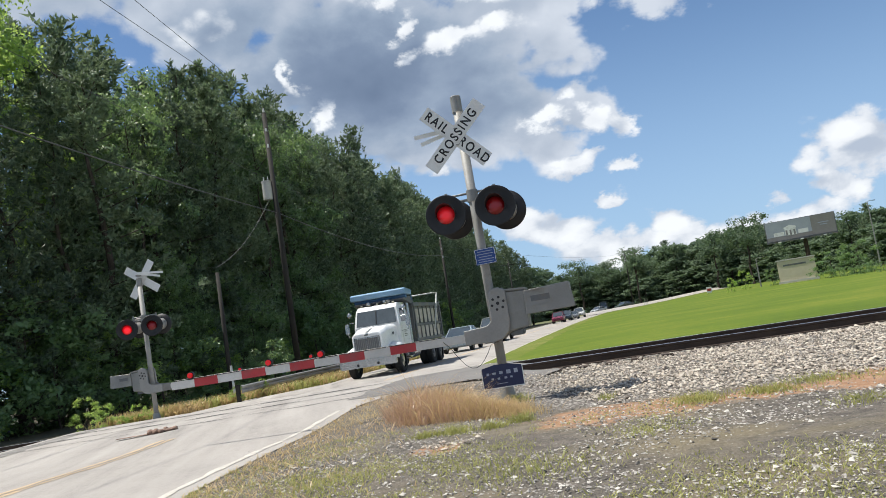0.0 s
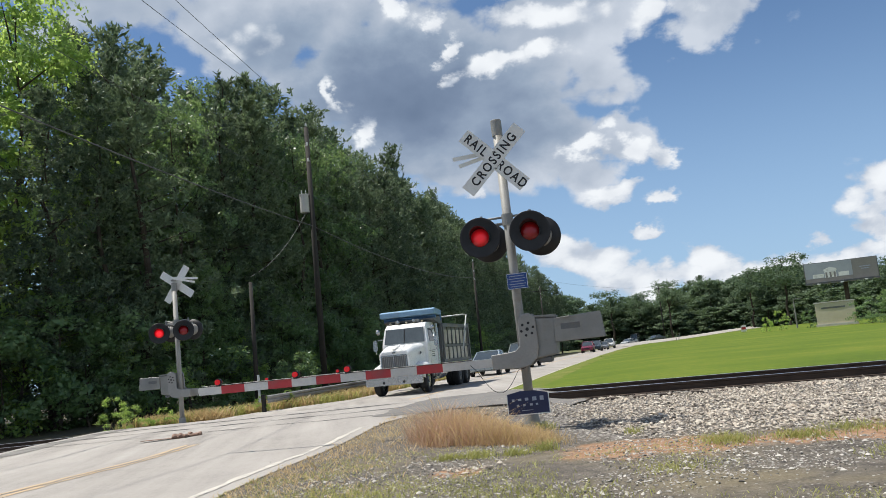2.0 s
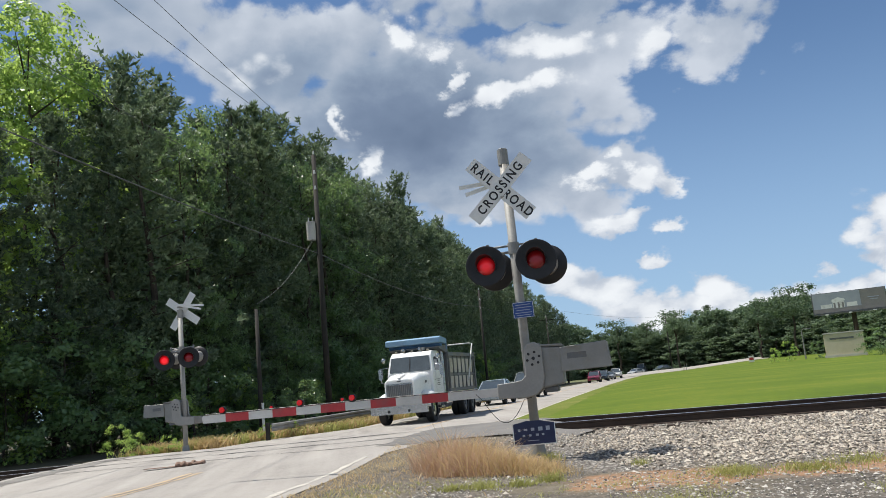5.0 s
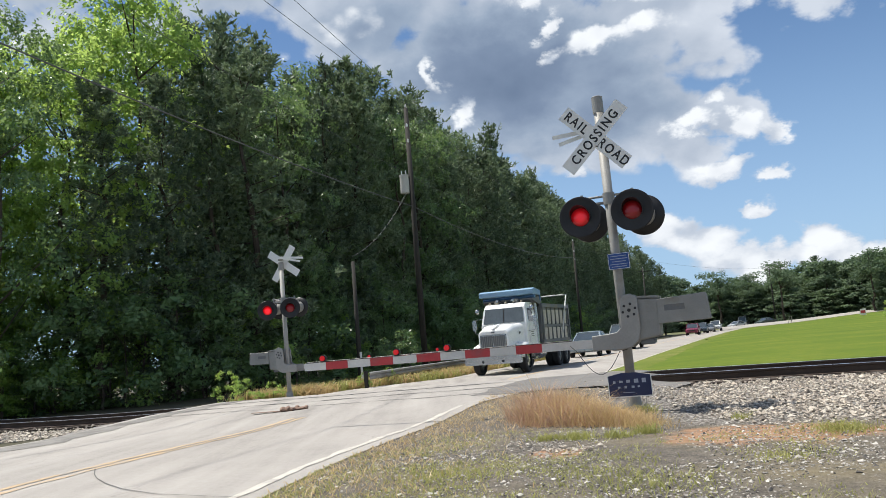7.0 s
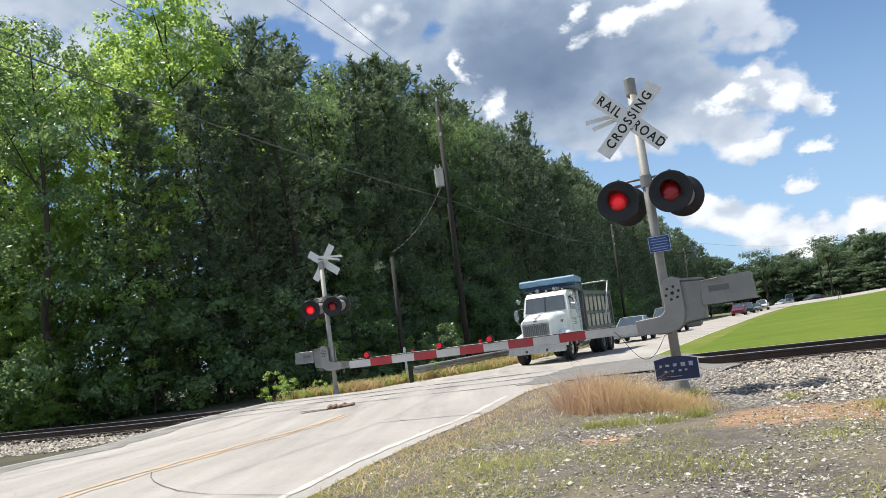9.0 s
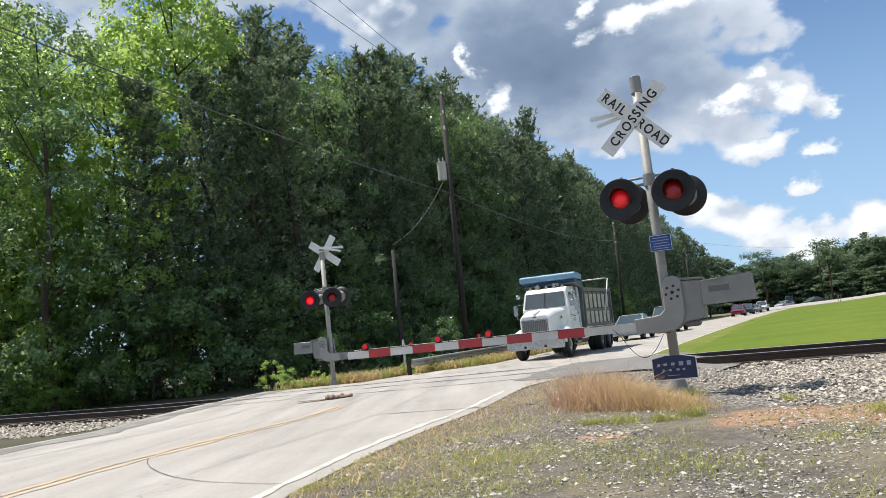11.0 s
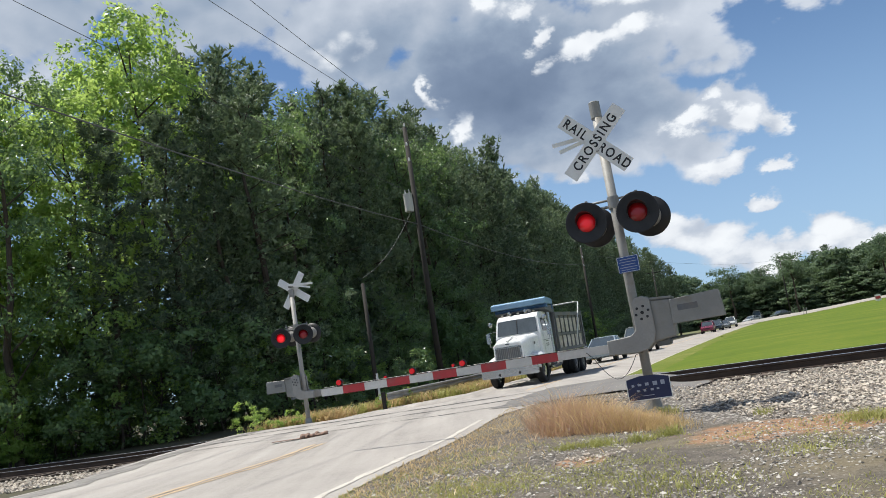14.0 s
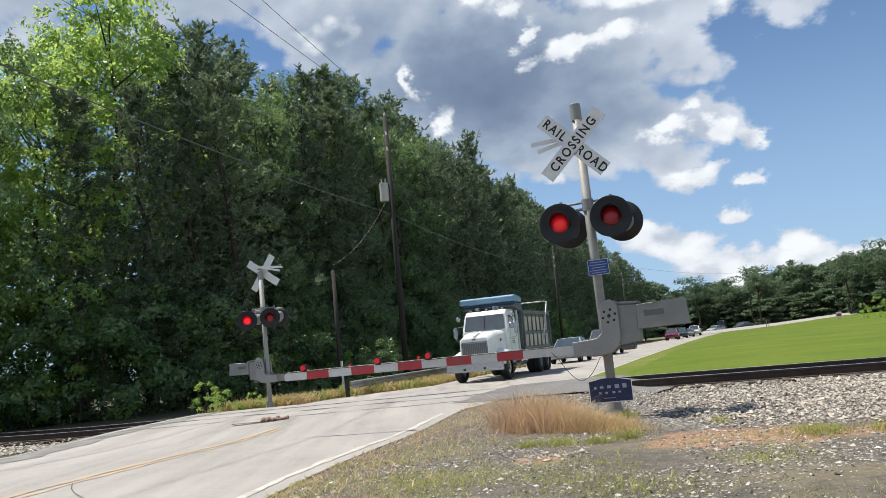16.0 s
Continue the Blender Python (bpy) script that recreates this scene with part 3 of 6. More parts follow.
stripe("yellow_line_twin", -30, 15.0, 0.10, 0.14, M_YELLOW, "faded yellow centre line, half worn away")
stripe("yellow_line_far", 22.5, 118, 0.0, 0.26, M_YELLOW, "faded yellow centre line beyond the railway")

# verge beside the near lane, lawn beyond the railway, left verge and wood floor
def shoulder_z(x, y):
    """Meets the road's edge and falls away from it."""
    off = (x - centre_x(y)) * 0.94
    k = ease(5.0, 7.2, off)
    low = land(x, y, 0.19) - 0.015 + 0.03 * noise.noise(Vector((x * 0.7, y * 0.7, 0))) + 0.012 * noise.noise(Vector((x * 3, y * 3, 4)))
    return (road_z(x, y) - 0.010 + 0.012 * noise.noise(Vector((x * 4, y * 4, 9)))) * (1 - k) + low * k


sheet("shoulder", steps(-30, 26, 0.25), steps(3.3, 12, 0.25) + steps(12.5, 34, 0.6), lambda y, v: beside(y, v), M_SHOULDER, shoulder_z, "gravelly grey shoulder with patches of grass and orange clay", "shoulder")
sheet("lawn", steps(0, 1, 1 / 70), steps(3.5, 140, 2.0), lambda u, v: (beside(22 + u * (122 + v * 0.45), 0)[0] * (1 - v / 400) + v * 0.95, 22 + u * (122 + v * 0.45) - v * 0.40 * (1 - u)), M_LAWN,
      lambda x, y: land(x, y, 0.27) + 0.01, "bright green mown lawn beyond the railway", "lawn")
sheet("dry_verge", steps(22.5, 112, 1.5), steps(3.4, 4.6, 0.3), lambda y, v: beside(y, v + (0.8 * noise.noise(Vector((y * 0.35, 0, 0))) + 0.5 * noise.noise(Vector((y * 1.9, v, 3)))) * (v > 4)), M_DRYLAWN, lambda x, y: land(x, y, 0.27) + 0.035 - 0.03 * ease(4.0, 4.9, (x - centre_x(y)) * 0.93), "strip of dry grass between road and lawn", "grass verge")
sheet("verge", steps(-30, 140, 1.0), steps(-60, -3.5, 0.9), lambda y, v: beside(y, v), M_FLOOR, lambda x, y: land(x, y, 0.2) - 0.03, "dark ground under the wood beside the road", "verge")
sheet("side_street", steps(-4, 150, 3), steps(-4, 4, 1.0), lambda u, v: (54 + u * 0.91 - v * 0.41, 150 + u * 0.41 + v * 0.91), M_ROAD, lambda x, y: land(x, y) + 0.05 + 0.06 * max(0.0, 4 + (y - 150) * 0.91 - (x - 54) * 0.41), "pale side street beyond the lawn", "road")


# ---- railway ----
def on_track(s, o=0.0):
    p = TRACK_AT + TRACK_ALONG * s + TRACK_OVER * o
    return p.x, p.y


def rail(o):
    t = thing("rail", Matrix.Identity(4), "long steel rail with rusty sides and a polished head", "rail", "rails of the railway", "structure")
    prof = [(-0.065, -0.17), (0.065, -0.17), (0.065, -0.155), (0.012, -0.14), (0.012, -0.045), (0.036, -0.035), (0.036, -0.003), (-0.036, -0.003), (-0.036, -0.035), (-0.012, -0.045), (-0.012, -0.14), (-0.065, -0.155)]
    bm, bh = bmesh.new(), bmesh.new()
    last = lasth = None
    for s in steps(-60, 70, 2):
        x, y = on_track(s, o)
        z = rail_top(x)
        ring = [bm.verts.new((x + TRACK_OVER.x * a, y + TRACK_OVER.y * a, z + b)) for a, b in prof]
        head = [bh.verts.new((x + TRACK_OVER.x * a, y + TRACK_OVER.y * a, z + b)) for a, b in ((-0.034, -0.006), (0.034, -0.006), (0.03, 0.002), (-0.03, 0.002))]
        if last:
            for k in range(12):
                bm.faces.new((last[k], last[(k + 1) % 12], ring[(k + 1) % 12], ring[k]))
            for k in range(4):
                bh.faces.new((lasth[k], lasth[(k + 1) % 4], head[(k + 1) % 4], head[k]))
        last, lasth = ring, head
    part("rail_web", bm, M_RAIL, t)
    part("rail_head", bh, M_RAILTOP, t, "shiny worn rail head")


rail(-0.75)
rail(0.75)


# ties under the rails, where they show beside the road
track = thing("railway_track", Matrix.Identity(4), "dark creosoted wooden ties under the rails in pale ballast", "railway track", kind="structure")
tie_mesh = mesh_of("tie", box(bmesh.new(), (0, 0, 0), (0.23, 2.6, 0.18), bevel=0.012), M_TIE)
for s in steps(-1.0, 32, 0.52) + steps(-42, -8.5, 0.52):
    x, y = on_track(s, random.uniform(-0.06, 0.06))
    ob = new("tie", tie_mesh)
    ob.parent = track
    ob.matrix_basis = pose(x, y, rail_top(x) - 0.265 + random.uniform(-0.01, 0.015), 0, 0, math.degrees(math.atan2(TRACK_ALONG.y, TRACK_ALONG.x)) + random.uniform(-2, 2))


# ---- crossing signals ----
def blade(parent, length, width, m, letters=None, name="blade"):
    bm = bmesh.new()
    box(bm, (0, 0, 0), (length, 0.004, width), bevel=0.0)
    ob = part(name, bm, M_SIGN, parent)
    ob.matrix_basis = m
    if letters:
        for body, x in letters:
            lettering("lettering", body, 0.20, M_BLACK, pose(x, -0.005, -0.005, 90, 0, 0) @ Matrix.Diagonal((0.84, 1, 1, 1)), ob)
    return ob


def lamp_unit(parent, m, lens):
    """A flashing light: black dished disc, long hood, lens and housing; it looks along -y."""
    bm = bmesh.new()
    prof = [(0.0, -0.012), (0.16, -0.012), (0.27, -0.020), (0.300, -0.034), (0.308, -0.028), (0.300, 0.004), (0.15, 0.012), (0.0, 0.012)]
    rings = [[bm.verts.new((r * math.cos(k * math.tau / 44), y, r * math.sin(k * math.tau / 44))) for k in range(44)] for r, y in prof if r]
    for ra, rb in zip(rings, rings[1:]):
        for k in range(44):
            bm.faces.new((ra[k], ra[(k + 1) % 44], rb[(k + 1) % 44], rb[k]))
    bm.faces.new(rings[0])
    bm.faces.new(rings[-1][::-1])
    bmesh.ops.recalc_face_normals(bm, faces=bm.faces)
    disc = smooth(part("backing_disc", bm, M_BLACK, parent))
    disc.matrix_basis = m
    bm = bmesh.new()
    rows_ = [[bm.verts.new((r * math.cos(k * math.tau / 28), y, r * math.sin(k * math.tau / 28))) for k in range(28)] for r, y in ((0.138, -0.013), (0.134, -0.030), (0.095, -0.044), (0.04, -0.050))]
    for ra, rb in zip(rows_, rows_[1:]):
        for k in range(28):
            bm.faces.new((ra[k], ra[(k + 1) % 28], rb[(k + 1) % 28], rb[k]))
    bm.faces.new(rows_[-1])
    bmesh.ops.recalc_face_normals(bm, faces=bm.faces)
    smooth(part("lens", bm, lens, disc, "red signal lens"))
    bm = bmesh.new()
    n = 22
    rows_ = []
    for k in range(n + 1):
        a = math.radians(-28 + 236 * k / n)
        tip = -0.29 + 0.19 * (1 - max(0.0, math.sin(a))) ** 1.2
        rows_.append([(math.cos(a) * r, y, math.sin(a) * r) for r, y in ((0.152, -0.012), (0.152, tip), (0.145, tip), (0.145, -0.012))])
    vr = [[bm.verts.new(p) for p in r] for r in rows_]
    for ra, rb in zip(vr, vr[1:]):
        for k in range(3):
            bm.faces.new((ra[k], ra[k + 1], rb[k + 1], rb[k]))
    part("hood", bm, M_BLACK, disc, "black half-round lamp hood")
    bm = bmesh.new()
    tube(bm, (0, 0.013, 0), (0, 0.10, 0), 0.175, 0.165, n=24)
    tube(bm, (0, 0.10, 0), (0, 0.165, 0), 0.165, 0.09, n=24)
    box(bm, (0, 0.06, 0.19), (0.06, 0.06, 0.08), bevel=0.01)
    part("lamp_housing", bm, M_SILVER, disc, "grey lamp housing")
    return disc


def bevelled_edge(ob, w=0.02):
    m = ob.modifiers.new("edge", "BEVEL")
    m.width, m.segments = w, 3
    return ob


def gate_arm(parent, length, m, lights):
    """A striped barrier arm along -x from the machine."""
    base = part("gate_arm", box(bmesh.new(), (-length / 2, 0, 0), (length, 0.03, 0.125), bevel=0.004), M_ARM, parent, "white barrier arm with red stripes")
    base.matrix_basis = m
    for k in range(5):
        bm = box(bmesh.new(), (-length + 0.615 + 0.82 * k, 0, 0), (0.405, 0.036, 0.127))
        part("red_stripe", bm, M_RED, base, "red reflective stripe")
    for lx in lights:
        bm = bmesh.new()
        tube(bm, (lx, -0.05, 0.125), (lx, 0.05, 0.125), 0.043, n=18)
        part("arm_light", bm, M_DIMARM, base, "red gate arm light")
        bm = bmesh.new()
        box(bm, (lx, 0, 0.075), (0.07, 0.09, 0.03), bevel=0.006)
        tube(bm, (lx, -0.02, 0.125), (lx, 0.02, 0.125), 0.058, n=18)
        part("light_bracket", bm, M_BLACK, base)
    bm = bmesh.new()
    bent(bm, [(-0.3, -0.02, 0.07), (lights[0] - 0.3, -0.02, 0.075), (lights[-1], -0.02, 0.075)], 0.008, 6)
    part("arm_cable", bm, M_BLACK, base)
    return base


M_DIMARM = glowing("arm_red_lens", (1.0, 0.015, 0.02), 0.22, (0.28, 0.008, 0.01))


def signal(m, label, text, lit_left, arm_len, arm_lights, blade_turn, tall, drop=0.68, lean=0.0):
    t = thing("crossing_signal", m, label, "railway signal", "crossing signals")
    mx = 0.035
    bm = bmesh.new()
    tube(bm, (mx, 0, -0.3), (mx, 0, tall), 0.07, n=24)
    mast = part("mast", bm, M_SILVER, t, "grey tubular steel mast")
    smooth(mast)
    bm = bmesh.new()
    tube(bm, (mx, 0, tall - 0.22), (mx, 0, tall + 0.03), 0.084, n=20)
    tube(bm, (mx, 0, tall + 0.03), (mx, 0, tall + 0.045), 0.084, 0.06, n=20)
    part("mast_cap", bm, M_GALV, t)
    bm = bmesh.new()
    box(bm, (mx, 0, -0.06), (0.40, 0.40, 0.2), bevel=0.02)
    tube(bm, (mx, 0, 0.04), (mx, 0, 0.32), 0.13, 0.09, n=20)
    for bx in (-0.14, 0.14):
        for by in (-0.14, 0.14):
            tube(bm, (mx + bx, by, 0.04), (mx + bx, by, 0.09), 0.022, n=6)
    part("mast_base", bm, M_GALV, t, "cast base with bolts")
    xz = tall - drop
    letters = ([("RAIL", -0.368), ("ROAD", 0.368)], [("CROSSING", 0.0)]) if text else (None, None)
    cx = -0.05 if text else 0.0
    blade(t, 1.26, 0.235, pose(cx, -0.105, xz, 0, (47 if text else 45) + lean, 0), letters[0])
    blade(t, 1.27, 0.235, pose(cx, -0.113, xz, 0, (-44 if text else -45) + lean, 0), letters[1])
    for dz in (-0.14, 0.12):
        bm = bmesh.new()
        tube(bm, (mx, 0, xz + dz - 0.02), (mx, 0, xz + dz + 0.02), 0.08, n=16)
        tube(bm, (mx, -0.06, xz + dz), (cx, -0.125, xz + dz), 0.012, n=8)
        part("sign_clamp", bm, M_GALV, t, "steel clamp band with bolts")
    # a second cross-arm sign on the other face, turned away
    hub = pose(0.0, 0.1, xz + 0.14, 0, 0, blade_turn)
    blade(t, 0.72, 0.065, hub @ pose(-0.36, 0.0, 0.01, 0, -4, 0), None, "rear_blade")
    blade(t, 0.66, 0.06, hub @ pose(-0.31, 0.03, -0.05, 0, -14, 0), None, "rear_blade")
    lz = 2.90
    bm = bmesh.new()
    tube(bm, (-0.40, 0, lz + 0.30), (0.42, 0, lz + 0.30), 0.018, n=10)
    tube(bm, (-0.37, 0, lz + 0.2), (0.39, 0, lz + 0.2), 0.022, n=10)
    tube(bm, (mx, 0, lz + 0.16), (mx, 0, lz + 0.34), 0.088, n=18)
    for bx in (-0.37, 0.385):
        tube(bm, (bx, -0.12, lz + 0.2), (bx, 0.14, lz + 0.2), 0.02, n=8)
        tube(bm, (bx, 0, lz + 0.16), (bx, 0, lz + 0.36), 0.024, n=8)
    part("lamp_crossarm", bm, M_GALV, t, "steel cross-arm for the lamps")
    for sx in (-0.383, 0.379):
        bright = (sx < 0) == lit_left
        lamp_unit(t, pose(sx, -0.22, lz, 0, 0, 4), (M_NEARLIT if text else M_LIT) if bright else M_DIM)
        lamp_unit(t, pose(sx + (0.05 if sx < 0 else 0.11), 0.22, lz - 0.03, 0, 0, 176 if text else 207), M_LIT if bright and not text else M_DIM)
    # gate machine: a tall case with a lid, a crank plate on each side
    bm = bmesh.new()
    prism(bm, [(0.20, 1.62), (0.58, 1.59), (0.56, 1.05), (0.20, 1.0)], 0.40, pose(0, 0.02, 0))
    house = bevelled_edge(part("machine_housing", bm, M_GALV, t, "grey gate machine housing"), 0.03)
    part("housing_lid", box(bmesh.new(), (0.39, 0.02, 1.625), (0.40, 0.44, 0.035), rot=pose(0, 0, 0, 0, 4, 0), bevel=0.012), M_GALV, house)
    part("housing_foot", box(bmesh.new(), (0.36, 0.02, 0.99), (0.2, 0.3, 0.09), bevel=0.015), M_BED, house)
    crank = [(0.03, 1.60), (0.09, 1.68), (0.20, 1.695), (0.29, 1.62), (0.29, 1.16), (0.25, 1.02), (0.15, 0.93), (0.0, 0.90), (-0.42, 0.92), (-0.42, 1.13), (-0.16, 1.145), (-0.05, 1.16), (0.015, 1.22)]
    for cy in (-0.215, 0.235):
        bm = bmesh.new()
        prism(bm, crank, 0.05, pose(0, cy, 0))
        plate = bevelled_edge(part("crank_arm", bm, M_SILVER, t, "bent steel arm bracket with bolts"), 0.012)
        fy = cy + (0.028 if cy > 0 else -0.028)
        for k in range(7):
            a = k * math.tau / 6 + 0.25
            r = 0 if k == 6 else 0.092
            bx, bz, r0 = 0.16 + r * math.cos(a), 1.457 + r * math.sin(a), 0.026 if k == 6 else 0.02
            part("bolt", tube(bmesh.new(), (bx, fy - 0.008, bz), (bx, fy + 0.008, bz), r0, n=8), M_BLACK, plate)
    for cy in (-0.2, 0.225):
        bm = bmesh.new()
        prism(bm, [(0.56, 1.575), (1.23, 1.605), (1.26, 1.23), (0.55, 1.225)], 0.045, pose(0, cy, 0))
        cw = bevelled_edge(part("counterweight", bm, M_GALV, t, "flat steel counterweight arm"), 0.008)
        fy = cy + (0.024 if cy > 0 else -0.024)
        part("weight_slot", box(bmesh.new(), (0.79, fy, 1.44), (0.28, 0.006, 0.085), bevel=0.002), M_BED, cw)
        part("weight_lip", box(bmesh.new(), (0.73, fy, 1.568), (0.30, 0.03, 0.014), bevel=0.003), M_GALV, cw)
        part("weight_lip", box(bmesh.new(), (0.78, fy, 1.345), (0.24, 0.024, 0.012), bevel=0.003), M_GALV, cw)
    gate_arm(t, arm_len, pose(-0.42, -0.2, 1.02, 0, 0.4, 0), arm_lights)
    bm = bmesh.new()
    bent(bm, [(-0.75, -0.24, 1.02)] + [(-0.66 + 0.068 * k, -0.2, 0.99 - 0.42 * math.sin(math.pi * (k + 0.6) / 10.5)) for k in range(10)] + [(0.05, -0.1, 0.9)], 0.0045, 6)
    part("slack_cable", bm, M_BLACK, t, "slack black cable")
    return t


near_signal = signal(pose(2.46, 11.55, 0.0, 0, -0.7, -20), "grey railroad crossing signal mast with lettered crossbuck and lowered striped gate", True, True, 4.86, (-4.5, -3.15, -2.28), 10, 4.70, 0.605)
far_signal = signal(pose(-5.25, 24.3, -0.2, 0, 0.8, 160), "grey railroad crossing signal seen from behind across the road", False, False, 4.86, (-4.5, -3.15, -2.28), 30, 4.32, 0.0, 9)


# ---- trees ----
rng = np.random.default_rng(7)


def leaf_mesh(name, centres, outward, size, material, per, spread, slim=0.5):
    """Many small rhombic leaves round the clump centres, most of them lying across the way that their bough faces."""
    k = len(centres) * per
    c = np.repeat(centres, per, axis=0) + rng.normal(0, 1, (k, 3)) * spread
    n = np.repeat(outward, per, axis=0) + rng.normal(0, 0.55, (k, 3))
    a = np.cross(n, rng.normal(0, 1, (k, 3)))
    a /= np.linalg.norm(a, axis=1)[:, None]
    b = np.cross(n, a)
    b /= np.linalg.norm(b, axis=1)[:, None]
    s = size * rng.uniform(0.6, 1.3, (k, 1))
    v = np.stack([c - a * s, c + b * s * slim, c + a * s, c - b * s * slim], axis=1).reshape(-1, 3)
    f = np.arange(k * 4).reshape(-1, 4)
    me = bpy.data.meshes.new(name)
    me.from_pydata(v.tolist(), [], f.tolist())
    me.materials.append(material)
    return me


def trunk_mesh(name, height, r, limbs):
    bm = bmesh.new()
    k = 7
    bend = rng.uniform(-0.02, 0.02, (k + 1, 2)) * height
    bend[0] = 0
    pts = [Vector((bend[i, 0], bend[i, 1], height * i / k)) for i in range(k + 1)]
    for i in range(k):
        tube(bm, pts[i], pts[i + 1], r * (1 - 0.9 * i / k), r * (1 - 0.9 * (i + 1) / k), 8, False)
    for p, q in limbs:
        tube(bm, p, q, 0.012 * height * 0.25, 0.01, 5, False)
    return mesh_of(name, bm, M_BARK)


def brush_mesh(name, bases, axes, length, size, width, per, material, inner):
    """Pine shoots: needles standing round each shoot and pointing towards its tip."""
    k = len(bases) * per
    axis = np.repeat(axes, per, axis=0)
    u = rng.uniform(0, 1, (k, 1))
    d = rng.normal(0, 0.62, (k, 3)) + axis * 0.75
    d /= np.linalg.norm(d, axis=1)[:, None]
    c = np.repeat(bases, per, axis=0) + axis * length * u + d * size * 0.15
    e = np.cross(d, rng.normal(0, 1, (k, 3)))
    e /= np.linalg.norm(e, axis=1)[:, None]
    ln = size * rng.uniform(0.65, 1.2, (k, 1)) * (1.15 - 0.45 * u)
    w = width * rng.uniform(0.7, 1.3, (k, 1))
    v = np.stack([c - e * w, c + e * w, c + d * ln], axis=1).reshape(-1, 3)
    # twigs deep in the crown, thick with old needles
    c = np.repeat(inner, 5, axis=0) + rng.normal(0, 0.22, (len(inner) * 5, 3))
    d, e = rng.normal(0, 1, c.shape) + (0, 0, 0.3), rng.normal(0, 1, c.shape)
    v = np.concatenate([v, np.stack([c - e * 0.045, c + e * 0.045, c + d * 0.16], axis=1).reshape(-1, 3)])
    me = bpy.data.meshes.new(name)
    me.from_pydata(v.tolist(), [], np.arange(len(v)).reshape(-1, 3).tolist())
    me.materials.append(material)
    return me


def pine_mesh(h, low, shoots):
    """A pine: where each shoot begins, the way it points, and the limbs."""
    bases, axes, limbs, inner = [], [], [], []
    z = low * h
    while z < h:
        u = (z - low * h) / (h * (1 - low))
        reach = h * 0.17 * (1 - u) ** 0.85 * (0.75 + 0.25 * min(1, u * 4)) + 0.15
        for _ in range(rng.integers(4, 7)):
            a = rng.uniform(0, math.tau)
            ln = reach * rng.uniform(0.6, 1.2)
            rise = rng.uniform(-0.12, 0.2) + 0.6 * u
            way = np.array((math.cos(a), math.sin(a), rise))
            limbs.append(((0, 0, z), tuple(np.array((0, 0, z)) + way * ln)))
            inner.extend(np.array((0, 0, z)) + way * ln * rng.uniform(0.05, 0.55) + rng.normal(0, 0.25, 3) for k in range(max(2, round(ln * 3.2))))
            twigs = [(0.0, np.zeros(3))] + [(rng.uniform(0.2, 0.5), rng.normal(0, 1, 3) * np.array((0.55, 0.55, 0.18)) * (0.5 + 0.25 * ln)) for _ in range(2)]
            for k in range(max(3, round(shoots * (0.55 + 0.18 * ln)))):
                back, side = twigs[k % 3]
                back, side = back * ln, side + rng.normal(0, 1, 3) * np.array((0.17, 0.17, 0.07))
                bases.append(np.array((0, 0, z)) + way * (ln - back) + side)
                d = way * 0.45 + rng.normal(0, 0.28, 3) + np.array((0, 0, 0.75)) + side * 0.5
                axes.append(d / np.linalg.norm(d))
        z += h * rng.uniform(0.028, 0.05)
    for k in range(4):
        bases.append(np.array((rng.normal(0, 0.1), rng.normal(0, 0.1), h - 0.35 * k)))
        axes.append(np.array((0, 0, 1.0)))
    return np.array(bases), np.array(axes), limbs, np.array(inner)


def broad_mesh(h, low, wide, lobes_n, clumps):
    """Leaf clumps on the outside of many boughs, the way each faces, and the limbs."""
    cs, out, limbs = [], [], []
    for _ in range(lobes_n):
        u = rng.uniform(0, 1)
        z = h * (low + (1 - low) * u)
        r = h * wide * math.sqrt(max(0.03, 1 - (2 * u - 0.85) ** 2 / 1.4)) * rng.uniform(0.45, 1.0)
        a = rng.uniform(0, math.tau)
        p = np.array((math.cos(a) * r, math.sin(a) * r, z))
        rad = h * rng.uniform(0.035, 0.075)
        limbs.append(((0, 0, max(0.12 * h, z - r * 0.9)), tuple(p)))
        d = rng.normal(0, 1, (clumps, 3))
        d[:, 2] = np.abs(d[:, 2]) * 1.1 - 0.5
        d /= np.linalg.norm(d, axis=1)[:, None]
        cs.extend(p + d * rad * rng.uniform(0.75, 1.1, (clumps, 1)) * np.array((1.3, 1.3, 0.85)))
        out.extend(d + np.array((0, 0, 0.3)))
    return np.array(cs), np.array(out), limbs


def grown(name, h, r, limbs, crown, label):
    t = thing(name, pose(0, -500, -50), label, "tree" if "tree" in name else "shrub", "trees of the roadside wood" if "tree" in name else "shrubs of the wood's edge")
    for nm, me in (("trunk", trunk_mesh("trunk", h * 0.97, r, limbs[::5])), ("crown", crown)):
        ob = new(nm, me)
        ob.parent = t
    return t


def pine(low, shoots, length, size, width, per):
    bases, axes, limbs, inner = pine_mesh(19, low, shoots)
    return grown("pine_tree", 19, 0.24, limbs, brush_mesh("crown", bases, axes, length, size, width, per, M_PINE, inner), "tall dark green pine at the edge of the wood")


